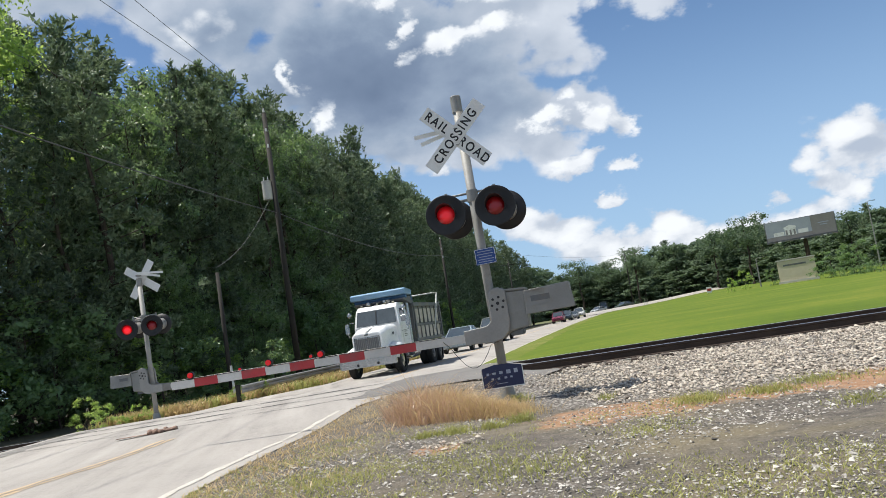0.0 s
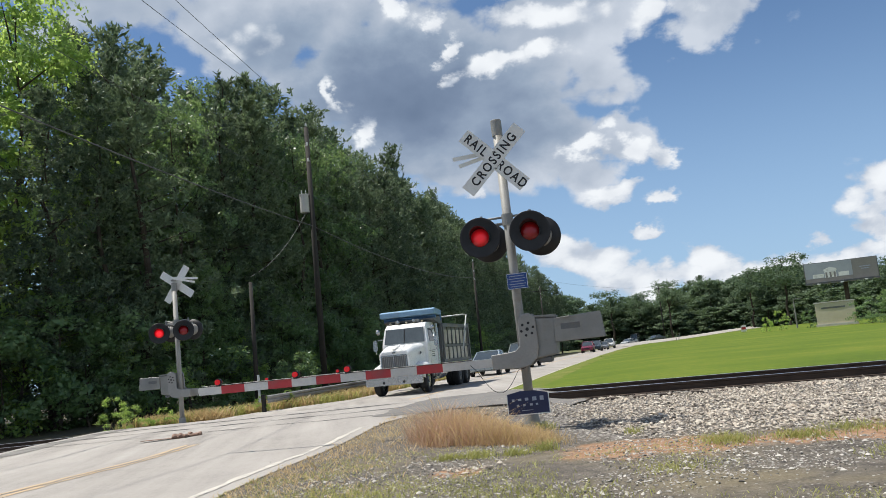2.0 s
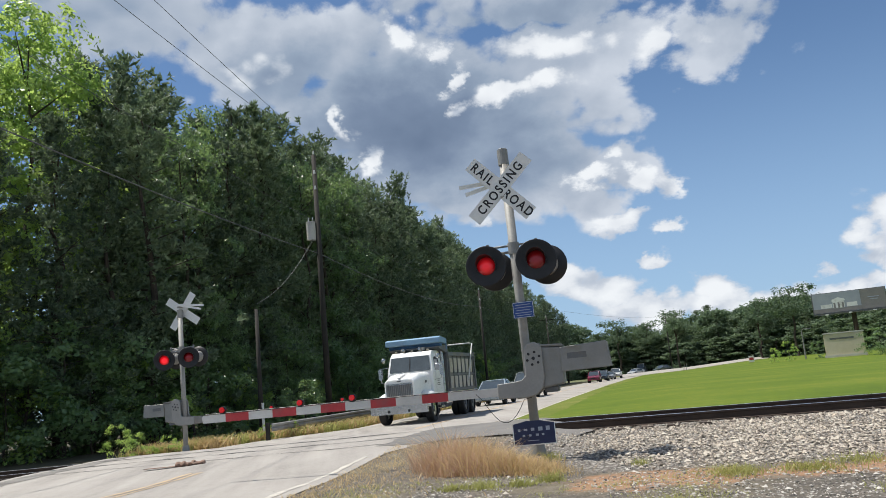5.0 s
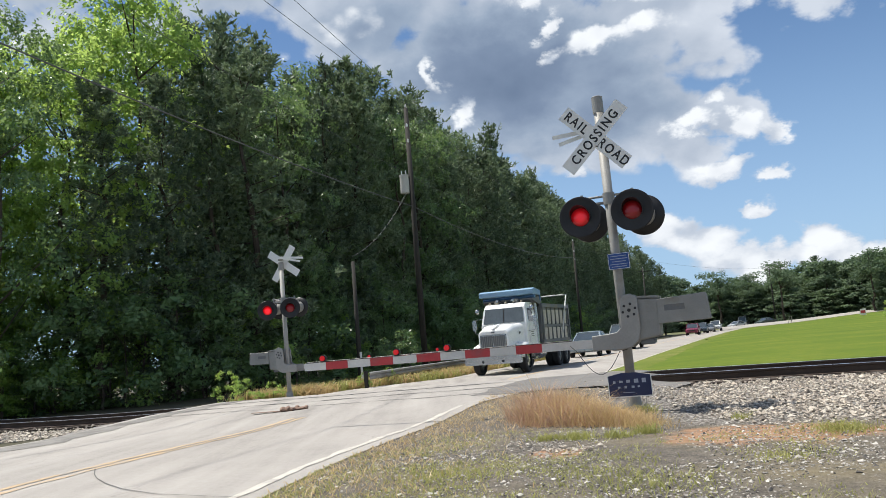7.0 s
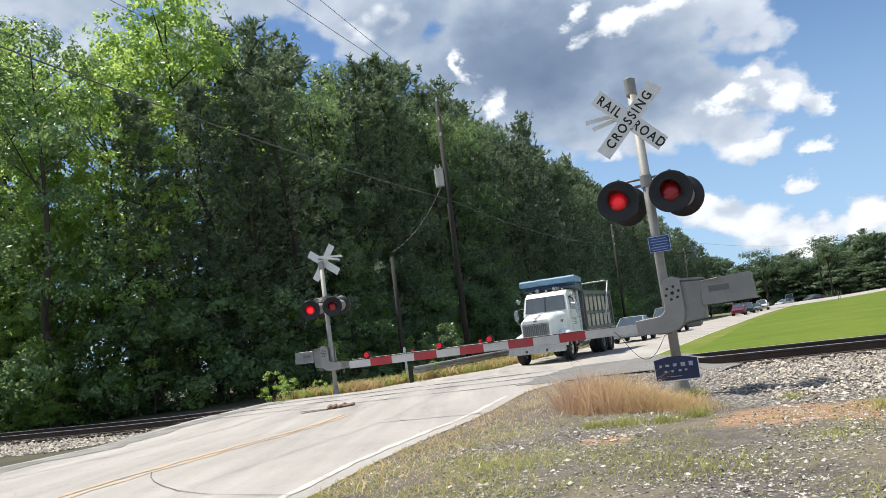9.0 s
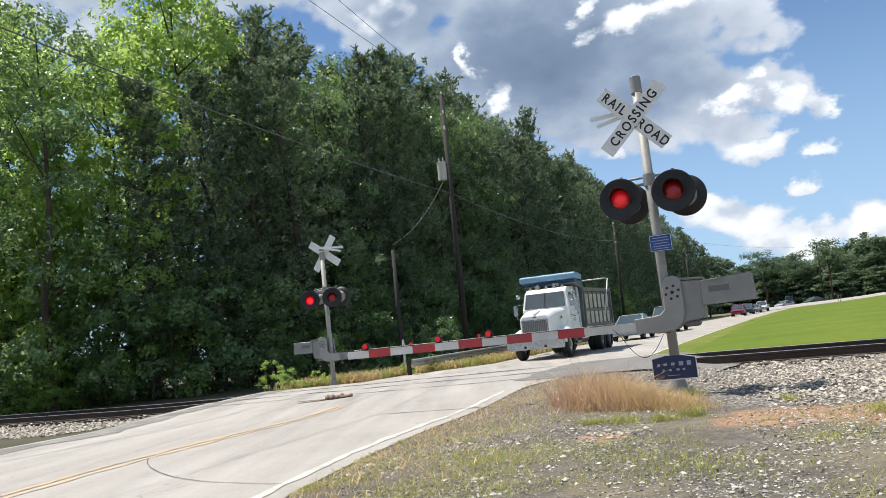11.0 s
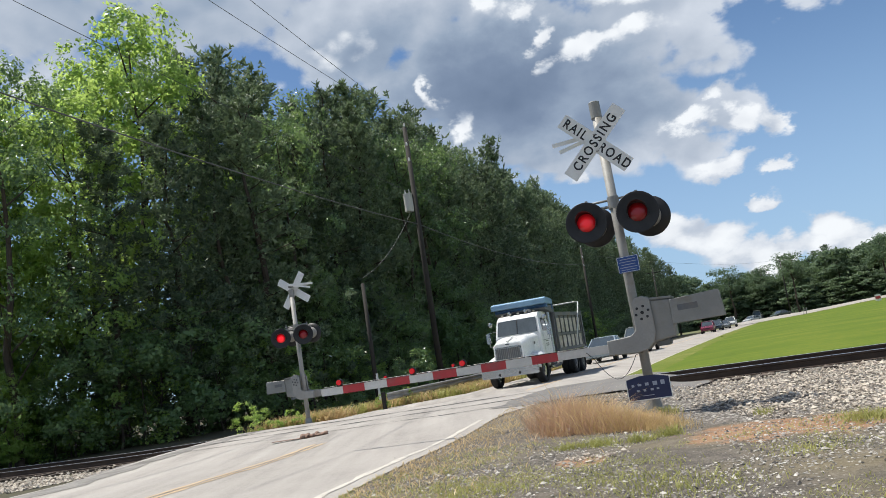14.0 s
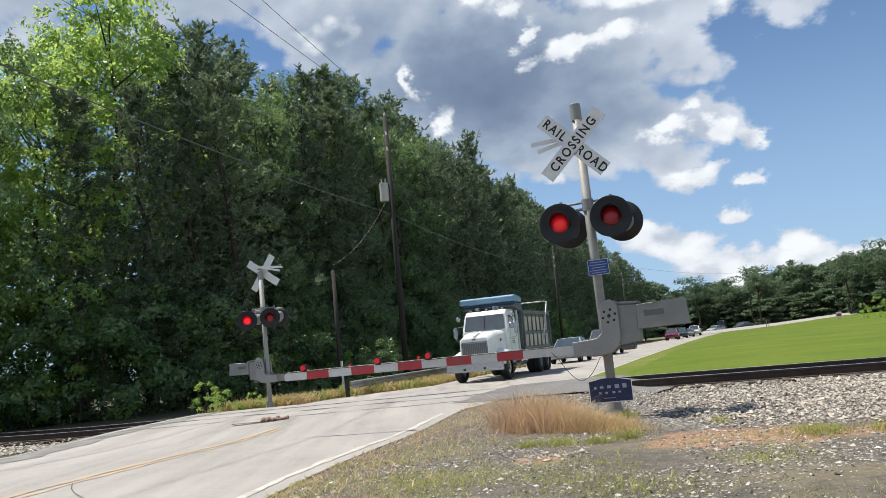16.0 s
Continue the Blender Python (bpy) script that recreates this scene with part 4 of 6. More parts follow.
def umbrella_pine(h):
    """An old pine with a bare trunk and a flat, layered crown."""
    cs, out, limbs = [], [], []
    for k in range(17):
        u = rng.uniform(0, 1)
        a, r = k * 2.4, h * 0.24 * math.sqrt(max(0.1, 1 - (u - 0.25) ** 2)) * rng.uniform(0.2, 1.0)
        p = np.array((math.cos(a) * r, math.sin(a) * r, h * (0.62 + 0.36 * u) - r * 0.2))
        limbs.extend([((0, 0, h * 0.55), tuple(p))] * 3)
        d = rng.normal(0, 1, (20, 3))
        d /= np.linalg.norm(d, axis=1)[:, None]
        cs.extend(p + d * h * 0.095 * np.array((1.25, 1.25, 0.5)))
        out.extend(d + np.array((0, 0, 0.4)))
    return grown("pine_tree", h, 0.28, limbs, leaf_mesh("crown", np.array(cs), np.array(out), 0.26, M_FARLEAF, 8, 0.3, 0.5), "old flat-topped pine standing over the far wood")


def broad(h, low, wide, lobes_n, clumps, per, size, spread, material, label, name="broadleaf_tree"):
    cs, out, limbs = broad_mesh(h, low, wide, lobes_n, clumps)
    return grown(name, h, 0.2 if h > 5 else 0.04, limbs, leaf_mesh("crown", cs, out, size, material, per, spread, 0.55), label)


PINES = [pine(lo, 5.6, 0.46, 0.30, 0.056, 22) for lo in (0.05, 0.10, 0.16, 0.08)]
FAR_PINES = [pine(lo, 4.4, 0.8, 0.42, 0.085, 9) for lo in (0.06, 0.12, 0.25)]
OLD_PINES = [umbrella_pine(16), umbrella_pine(15)]
WOOD_LABEL, SUNNY_LABEL = "leafy green broadleaf tree in the wood", "yellow-green broadleaf tree beside the railway, sunlight put into its leaf colour"
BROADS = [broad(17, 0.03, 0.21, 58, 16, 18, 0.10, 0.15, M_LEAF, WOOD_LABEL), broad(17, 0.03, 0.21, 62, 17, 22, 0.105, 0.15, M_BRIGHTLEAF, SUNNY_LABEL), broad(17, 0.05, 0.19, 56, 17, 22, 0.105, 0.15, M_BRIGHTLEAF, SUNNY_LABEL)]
FAR_BROADS = [broad(17, -0.02, wd, 50, 9, 7, 0.37, 0.34, M_FARLEAF, "hazy green broadleaf tree in the far wood") for wd in (0.2, 0.24)]
BUSHES = [broad(3.2, 0.0, wd, 23, 9, 10, 0.066, 0.10, mt, "leafy green shrub at the foot of the wood", "shrub") for wd, mt in ((0.5, M_LEAF), (0.6, M_LEAF), (0.5, M_BRIGHTLEAF))]


def plant(kinds, i, x, y, s, wide=1.0):
    src = kinds[i % len(kinds)]
    t = copy_thing(src, pose(x, y, land(x, y, 0.4) - 0.1, 0, 0, (i * 137.5) % 360))
    t.scale = (s * wide, s * wide, s)
    return t


# edge of the wood, following the road's left side
EDGE = [(-34, 43), (-27, 38), (-21, 33.5), (-16.5, 30), (-12.8, 33), (-9.5, 39), (-6.4, 46), (-2.5, 54), (1.5, 63), (5.5, 74), (10.5, 87), (16.5, 101), (22.5, 117), (31, 134), (40, 150)]
ex, ey = [p[0] for p in EDGE], [p[1] for p in EDGE]
run = [0.0]
for a, b in zip(EDGE, EDGE[1:]):
    run.append(run[-1] + math.hypot(b[0] - a[0], b[1] - a[1]))
# height of the skyline of the wood by direction from the road
RIDGE_AZ = [-0.9, -0.552, -0.489, -0.449, -0.42, -0.36, -0.32, -0.262, -0.22, -0.164, -0.131, -0.09, -0.047, 0.0, 0.046, 0.113, 0.163, 0.225, 0.28, 0.33, 0.40]
RIDGE_SLOPE = [0.5, 0.465, 0.42, 0.43, 0.475, 0.475, 0.425, 0.435, 0.413, 0.385, 0.40, 0.362, 0.353, 0.299, 0.254, 0.205, 0.152, 0.107, 0.075, 0.06, 0.058]


def skyline(x, y):
    return 1.2 + math.hypot(x, y) * float(np.interp(math.atan2(x, y), RIDGE_AZ, RIDGE_SLOPE))


pick = random.Random(3)
i = 0
for row, gap, step in ((0, 0.0, 2.5), (1, 3.4, 2.9), (2, 8.0, 4.5)):
    s = 0.0 + row * 1.3
    while s < run[-1]:
        x, y = float(np.interp(s, run, ex)), float(np.interp(s, run, ey))
        x, y = x - gap * 0.9 + pick.uniform(-0.9, 0.9), y + gap * 0.35 + pick.uniform(-0.9, 0.9)
        near = y < 66
        tall = skyline(x, y) * (pick.uniform(0.80, 0.98), pick.uniform(0.88, 1.03), pick.uniform(0.88, 1.0))[row]
        side = math.atan2(x, y)
        if side < -0.33:
            if row == 0 and side > -0.46:
                plant(PINES, i, x, y, min(tall, 1.2 + math.hypot(x, y) * 0.36) / 19, 1.15)
            elif row == 0 or side > -0.49:
                if side < -0.46:
                    x, y, s = x + pick.uniform(-1.2, 2.2), y - pick.uniform(0, 2.4), s + 1.3
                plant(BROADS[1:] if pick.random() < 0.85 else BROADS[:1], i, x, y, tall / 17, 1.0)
            elif row == 2:
                plant(BROADS[:1], i, x, y, tall * 0.55 / 17, 1.7)
        elif pick.random() < (0.10 if row < 2 else 0.05):
            plant(BROADS[:1] if near else FAR_PINES, i, x, y, tall / 17, 0.85)
        elif row < 2:
            plant(PINES if near else FAR_PINES, i, x, y, tall / 19, pick.uniform(0.95, 1.25))
        else:
            plant(FAR_PINES, i, x, y, tall / 19, 1.2)
        i += 1
        s += step * pick.uniform(0.75, 1.25)
s = 4.0
while s < 95:
    x, y = float(np.interp(s, run, ex)), float(np.interp(s, run, ey))
    k = pick.uniform(0.3, 2.4)
    plant(BUSHES if pick.random() < 0.45 else BUSHES[:2], i, x + k * 0.9, y - k * 0.4, pick.uniform(0.6, 1.7), pick.uniform(0.9, 1.4))
    i += 1
    s += pick.uniform(0.7, 1.5)
# leafy understorey before the pines
s = 24.0
while s < 92:
    x, y = float(np.interp(s, run, ex)), float(np.interp(s, run, ey))
    k = pick.uniform(0.6, 1.8)
    plant(BROADS[:1], i, x + k * 0.9, y - k * 0.4, pick.uniform(3.5, 7.0) / 17, pick.uniform(1.1, 1.6))
    i += 1
    s += pick.uniform(2.2, 4.6)
# younger trees added forward along the railway, sunlight put into their leaf colour
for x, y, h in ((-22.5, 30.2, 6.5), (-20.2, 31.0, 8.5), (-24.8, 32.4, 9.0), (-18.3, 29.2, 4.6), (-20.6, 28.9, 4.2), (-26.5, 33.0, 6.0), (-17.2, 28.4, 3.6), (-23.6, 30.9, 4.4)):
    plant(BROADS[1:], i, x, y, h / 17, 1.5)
    i += 1
# green weeds grown into bushes by the far signal and the short pole
for x, y, h in ((-7.0, 25.6, 0.28), (-6.2, 26.0, 0.22), (-3.6, 29.8, 0.2), (-2.8, 31.4, 0.22), (-3.6, 34.2, 0.5), (-2.7, 37.5, 0.75), (-8.2, 27.5, 0.35)):
    plant(BUSHES[2:] if h < 0.45 else BUSHES[:2], i, x, y, h, 1.1)
    i += 1
# the wood across the lawn and behind the intersection
for k in range(132):
    row = k % 3
    az_ = 0.25 + 0.56 * (k + pick.uniform(0, 1)) / 132
    dist = (204, 214, 226)[row] + pick.uniform(-4, 4) - 66 * ease(0.42, 0.75, az_)
    x, y = dist * math.sin(az_), dist * math.cos(az_)
    slope = float(np.interp(az_, [0.25, 0.30, 0.33, 0.37, 0.383, 0.398, 0.415, 0.44, 0.47, 0.49, 0.527, 0.56, 0.62, 0.64, 0.80], [0.072, 0.05, 0.054, 0.050, 0.042, 0.064, 0.056, 0.061, 0.056, 0.058, 0.068, 0.055, 0.048, 0.055, 0.058]))
    tall = (1.2 + dist * slope) * pick.uniform(0.82, 1.04)
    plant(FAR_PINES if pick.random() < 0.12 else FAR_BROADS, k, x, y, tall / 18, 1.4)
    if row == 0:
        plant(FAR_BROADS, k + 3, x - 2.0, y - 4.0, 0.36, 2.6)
for k, (az_, dist, slope) in enumerate(((0.326, 196, 0.064), (0.362, 200, 0.060), (0.397, 188, 0.068), (0.491, 186, 0.069), (0.53, 168, 0.077), (0.64, 150, 0.062))):
    plant(OLD_PINES, k, dist * math.sin(az_), dist * math.cos(az_), (1.2 + dist * slope) / 16, 1.15)


# ---- stones, gravel, grass ----
def stone_field(name, pts, sizes, material, label, flat=0.7):
    k = len(pts)
    base = np.array([(1, 0, 0), (0, 1, 0), (-1, 0, 0), (0, -1, 0), (0.2, 0.1, 1), (-0.1, 0, -0.8)], float)
    v = base[None] * rng.uniform(0.6, 1.25, (k, 6, 3)) + rng.normal(0, 0.18, (k, 6, 3))
    a = rng.uniform(0, math.tau, k)
    c, s_ = np.cos(a)[:, None], np.sin(a)[:, None]
    v = np.stack([v[..., 0] * c - v[..., 1] * s_, v[..., 0] * s_ + v[..., 1] * c, v[..., 2] * flat], axis=-1)
    v = v * np.asarray(sizes)[:, None, None] + np.asarray(pts)[:, None, :]
    tri = np.array([(0, 1, 4), (1, 2, 4), (2, 3, 4), (3, 0, 4), (1, 0, 5), (2, 1, 5), (3, 2, 5), (0, 3, 5)])
    f = (np.arange(k)[:, None, None] * 6 + tri[None]).reshape(-1, 3)
    me = bpy.data.meshes.new(name)
    me.from_pydata(v.reshape(-1, 3).tolist(), [], f.tolist())
    me.materials.append(material)
    return tagged(new(name, me), label, name.replace("_", " "), kind="stuff")


def blade_field(name, pts, heights, material, label, width=0.006, lean=0.35, category="grass"):
    k = len(pts)
    p, h = np.asarray(pts), np.asarray(heights)[:, None]
    a = rng.uniform(0, math.tau, k)
    side = np.stack([np.cos(a), np.sin(a), np.zeros(k)], axis=1) * (width * rng.uniform(0.6, 1.5, (k, 1)))
    tilt = np.stack([rng.normal(0, lean, k), rng.normal(0, lean, k), np.ones(k)], axis=1)
    mid = p + tilt * h * 0.55
    tip = p + tilt * h * 0.9 + np.stack([tilt[:, 0], tilt[:, 1], np.zeros(k)], axis=1) * h * 0.5
    v = np.stack([p - side, p + side, mid + side * 0.8, mid - side * 0.8, tip], axis=1).reshape(-1, 3)
    o = np.arange(k)[:, None] * 5
    me = bpy.data.meshes.new(name)
    me.from_pydata(v.tolist(), [], (o + [0, 1, 2, 3]).tolist() + (o + [3, 2, 4]).tolist())
    me.materials.append(material)
    return tagged(new(name, me), label, category, kind="stuff")


pts, sizes = [], []
while len(pts) < 24000:
    s, o = random.triangular(-1.4, 26, 3.0), -1.0 - 5.8 * random.random() ** 0.9
    if s < 0.7 - 0.5 * (o + 4.4) * (o < -4.4) - 2.2 * (o > -3.6) or random.random() < ease(-5.4, -7.0, o) * 0.9:
        continue
    x, y = on_track(s, o)
    if abs(x - 2.46) < 0.25 and abs(y - 11.55) < 0.25:
        continue
    pts.append((x, y, shoulder_z(x, y) + 0.008 + 0.02 * random.random()))
    sizes.append(random.uniform(0.013, 0.030) if random.random() < 0.95 else random.uniform(0.03, 0.05))
stone_field("ballast_stones", pts, sizes, M_STONE, "pale grey crushed stone ballast heaped beside the rails")
pts, sizes = [], []
while len(pts) < 6500:
    s, o = random.choice((random.uniform(-1.2, 34), random.uniform(-1.2, 20), random.uniform(-40, -8))), random.uniform(-1.6, 3.2)
    if s < 0:
        o = random.uniform(-3.4, 2.4)
    if abs(abs(o) - 0.75) < 0.1:
        continue
    x, y = on_track(s, o)
    pts.append((x, y, max(rail_top(x) - 0.2, land(x, y, 0.2) + 0.0) + 0.02 * random.random()))
    sizes.append(random.uniform(0.03, 0.065))
while len(pts) < 9500:
    s, o = random.uniform(-24, -9.5), random.uniform(-5.5, -1.5)
    x, y = on_track(s, o)
    if (x - centre_x(y)) * 0.94 > left_edge(y) - 0.8:
        continue
    pts.append((x, y, land(x, y, 0.2) - 0.02 + 0.02 * random.random()))
    sizes.append(random.uniform(0.03, 0.06))
stone_field("track_ballast", pts, sizes, M_STONE, "grey ballast stones between and beyond the rails")

pts, sizes = [], []
while len(pts) < 25000:
    y = random.triangular(2.0, 16, 5.5)
    x, yy = beside(y, random.uniform(3.6, 15))
    k = noise.noise(Vector((x * 0.8, yy * 0.8, 2.0)))
    if track_dist(x, yy) > -6.3 or yy < 2.5 or random.random() > 0.35 + 1.2 * k + 0.25:
        continue
    pts.append((x, yy, shoulder_z(x, yy) + 0.004))
    sizes.append(random.uniform(0.006, 0.016) if random.random() < 0.92 else random.uniform(0.016, 0.034))
stone_field("loose_gravel", pts, sizes, M_CHIP, "loose pale gravel scattered over the shoulder", 0.55)
pts, sizes = [], []
for _ in range(60):
    x, y = random.gauss(1.05, 0.17), random.gauss(8.3, 0.12)
    pts.append((x, y, shoulder_z(x, y) + random.uniform(-0.005, 0.03)))
    sizes.append(random.uniform(0.010, 0.034))
stone_field("rubble_heap", pts, sizes, M_STONE, "small heap of broken stones on orange clay")

# grass
pts, hs = [], []
while len(pts) < 22000:
    y = random.triangular(3.5, 13.5, 5)
    x, yy = beside(y, 3.5 + 7.5 * random.random() ** 1.6)
    k = noise.noise(Vector((x * 0.55, yy * 0.55, 7.0))) + 0.5 * noise.noise(Vector((x * 1.7, yy * 1.7, 1.0)))
    near_road = ease(7.5, 4.2, (x - centre_x(yy)) * 0.94)
    if track_dist(x, yy) > -6.6 or k + 0.32 * near_road < 0.20 + random.uniform(-0.1, 0.2):
        continue
    pts.append((x, yy, shoulder_z(x, yy)))
    hs.append(random.uniform(0.012, 0.042))
blade_field("short_grass", pts, hs, M_GRASS, "patches of short green grass on the gravel", 0.0035, 0.7)
pts, hs = [], []
for cx_, cy_, r, n_, h_ in ((3.85, 8.15, 0.30, 420, 0.16), (4.6, 7.95, 0.35, 420, 0.14), (5.3, 8.2, 0.4, 300, 0.12), (1.3, 9.25, 0.22, 300, 0.15), (1.75, 9.15, 0.18, 220, 0.15), (2.1, 9.25, 0.15, 180, 0.2), (2.62, 11.3, 0.14, 160, 0.22), (0.95, 9.3, 0.2, 200, 0.13), (4.7, 6.6, 0.3, 260, 0.08), (1.4, 6.3, 0.7, 700, 0.10), (-0.2, 7.3, 0.6, 520, 0.09), (2.75, 7.0, 0.35, 260, 0.07), (3.4, 9.8, 0.12, 90, 0.16), (7.5, 8.5, 0.5, 300, 0.14)):
    for _ in range(n_):
        x, y = random.gauss(cx_, r * 0.5), random.gauss(cy_, r * 0.5)
        pts.append((x, y, shoulder_z(x, y)))
        hs.append(h_ * random.uniform(0.25, 0.8))
blade_field("grass_tufts", pts, hs, M_GRASS, "fresh green grass tufts at the edge of the ballast", 0.004, 0.5)
pts, hs = [], []
while len(pts) < 9500:
    u, w = random.uniform(0.34, 0.90), random.random()
    x, y = -0.1 + 2.75 * u + random.gauss(0, 0.12), 12.4 - 2.3 * u + (w - 0.5) * 1.5 + random.gauss(0, 0.15)
    if (x - centre_x(y)) * 0.94 < 3.9 or (abs(x - 2.6) < 0.5 and y > 11.2) or random.random() > 0.25 + 1.1 * u + 0.8 * noise.noise(Vector((x * 2.5, y * 2.5, 0))):
        continue
    pts.append((x, y, shoulder_z(x, y) - 0.01))
    hs.append(random.uniform(0.10, 0.60) * (0.5 + 0.8 * math.sin(math.pi * min(0.93, u + 0.05)) * (1 - abs(w - 0.5))) * (0.6 if 1.95 < x < 2.85 else 1.0))
order = sorted(range(len(pts)), key=lambda k: pts[k][0] + random.gauss(0, 0.5))
cut = len(order) * 2 // 5
for nm, ids, mt, lab in (("reddish_grass", order[:cut], M_PINKDRY, "reddish dry grass in seed beside the signal"), ("dry_grass", order[cut:], M_DRY, "tall dry straw-coloured grass round the signal base")):
    blade_field(nm, [pts[k] for k in ids], [hs[k] * (0.75 + 0.6 * noise.noise(Vector((pts[k][0] * 3, pts[k][1] * 3, 2)))) for k in ids], mt, lab, 0.0035, 0.42, "dry grass")
pts, hs = [], []
while len(pts) < 3600:
    y = random.uniform(4.5, 16)
    x, yy = beside(y, 3.5 + abs(random.gauss(0, 0.8)))
    pts.append((x, yy, shoulder_z(x, yy)))
    hs.append(random.uniform(0.02, 0.09))
blade_field("straw_fringe", pts, hs, M_DRY, "thin dry grass along the road edge", 0.004, 0.75, "dry grass")


for nm, mt, count, lo, hi, lab in (("verge_weeds", M_DRY, 9000, 0.15, 0.55, "dry brown weeds along the far side of the road"), ("verge_grass", M_GRASS, 8000, 0.12, 0.5, "green weeds along the far side of the road")):
    pts, hs = [], []
    while len(pts) < count:
        y = 24 + 46 * random.random() ** 1.7
        d = left_edge(y) - 0.1 - abs(random.gauss(0, 0.9))
        x, yy = beside(y, d)
        if noise.noise(Vector((x * 0.5, yy * 0.5, 3 if mt is M_DRY else 9))) < -0.12:
            continue
        pts.append((x, yy, land(x, yy, 0.2) - 0.04))
        hs.append(random.uniform(lo, hi))
    blade_field(nm, pts, hs, mt, lab, 0.014, 0.3, "weeds")

# dead tar seams and an apron of darker asphalt at the crossing
for s0, s1, o0, o1, lab in ((-3.3, 0.5, -2.3, 1.3, "dark patched asphalt beside the rails at the road edge"),):
    sheet("crossing_apron", steps(s0, s1, 0.25), steps(o0, o1, 0.2), lambda s, o: on_track(s + 0.25 * noise.noise(Vector((o * 2, s, 1))), o + 0.3 * noise.noise(Vector((s, o, 8))) * (1 if s < -1.5 else 0.4)), M_PATCH, lambda x, y: road_z(x, y) + 0.006 - 0.17 * ease(-0.9, 0.4, (Vector((x, y)) - TRACK_AT).dot(TRACK_ALONG)), lab, "asphalt patch")
for o, w, lab in ((-0.83, 0.055, "dark gap along the rail in the road"), (0.67, 0.06, "dark gap along the rail in the road"), (-2.1, 0.02, "dark tar seam across the road before the rails")):
    sheet("tar_seam", steps(-12.6, -2.4, 0.2), [-w, w], lambda s, v: on_track(s, o + v * (0.9 + 1.6 * noise.noise(Vector((s * 1.3, o, 0)))) + 0.10 * noise.noise(Vector((s * 0.8, o, 5)))), M_SEAM, lambda x, y: road_z(x, y) + 0.007, lab, "tar seam")
crack = [(-4.64, 9.9), (-4.42, 9.4), (-4.2, 9.0), (-3.9, 8.55), (-3.5, 8.05), (-3.0, 7.6), (-2.5, 7.3), (-2.05, 7.05)]
sheet("road_crack", list(range(len(crack))), [-0.005, 0.005], lambda i, v: (crack[i][0] + v * 0.8, crack[i][1] + v * 0.8), M_SEAM, lambda x, y: road_z(x, y) + 0.007, "curved tar-filled crack in the asphalt", "crack")

M_APRON = surface("grey_worn_apron", [(0.13, 0.122, 0.112), (0.20, 0.19, 0.175), (0.29, 0.275, 0.255)], 1.6, 0.95, 0, 0.6, 38, grime=(0.12, 0.112, 0.10), coords="World")


def apron_z(x, y):
    """Lies on the road's edge and falls away to the ballast."""
    x0, y0 = beside(y, left_edge(y))
    return road_z(x, y) + 0.007 - 0.16 * ease(0.1, 1.3, x0 - x)


sheet("road_edge_apron", steps(2.0, 22.0, 0.3), steps(-1.5, 1.05, 0.15), lambda y, v: beside(y, left_edge(y) + v + 0.5 * noise.noise(Vector((y * 0.8, 3, 1))) * (v > 0.2) + 0.18 * noise.noise(Vector((y * 3.1, v * 2, 5)))), M_APRON, apron_z, "broken grey asphalt along the road edge by the rails", "asphalt patch")

debris = thing("road_debris", pose(-3.5, 16.48, road_z(-3.5, 16.48)), "flattened reddish brown debris lying on the road", "debris")
bm = bmesh.new()
for k in range(9):
    r = bmesh.ops.create_icosphere(bm, subdivisions=2, radius=1, matrix=Matrix.Translation((-0.25 + 0.06 * k, random.uniform(-0.06, 0.06), 0.03)) @ pose(0, 0, 0, 0, 0, random.uniform(0, 180)) @ Matrix.Diagonal((0.11, 0.05, random.uniform(0.02, 0.07), 1)))
    for v in r["verts"]:
        v.co += Vector((noise.noise(v.co * 14), noise.noise(v.co * 14 + Vector((5, 0, 0))), 0)) * 0.03
part("clump", bm, M_FUR, debris)
bm = bmesh.new()
box(bm, (-0.45, 0.0, 0.006), (0.9, 0.16, 0.008), rot=pose(0, 0, 0, 0, 0, -4), bevel=0.003)
part("smear", bm, M_FUR, debris)


# ---- guardrail ----
guard = thing("guardrail", Matrix.Identity(4), "grey steel guardrail on posts along the far side of the road", "guardrail", kind="structure")
GUARD_Y = steps(27.5, 78, 1.9)
wave = [(0.0, 0.58), (0.04, 0.55), (0.04, 0.49), (0.0, 0.45), (0.04, 0.41), (0.04, 0.35), (0.0, 0.31)]
bm = bmesh.new()
last = None
for y in GUARD_Y:
    ring = []
    for a, b in wave:
        x, yy = beside(y, -5.5 + a)
        ring.append(bm.verts.new((x, yy, land(x, yy, 0.3) + b)))
    if last:
        for k in range(len(wave) - 1):
            bm.faces.new((last[k], ring[k], ring[k + 1], last[k + 1]))
    last = ring
beam = part("beam", bm, M_SILVER, guard, "corrugated steel beam")
sol = beam.modifiers.new("thickness", "SOLIDIFY")
sol.thickness = 0.006
post_mesh = mesh_of("post", box(bmesh.new(), (0, 0, 0.2), (0.12, 0.15, 0.85), bevel=0.01), M_POLE)
for y in GUARD_Y:
    x, yy = beside(y, -5.62)
    ob = new("post", post_mesh)
    ob.parent, ob.matrix_basis = guard, pose(x, yy, land(x, yy, 0.3), 0, 0, -21)


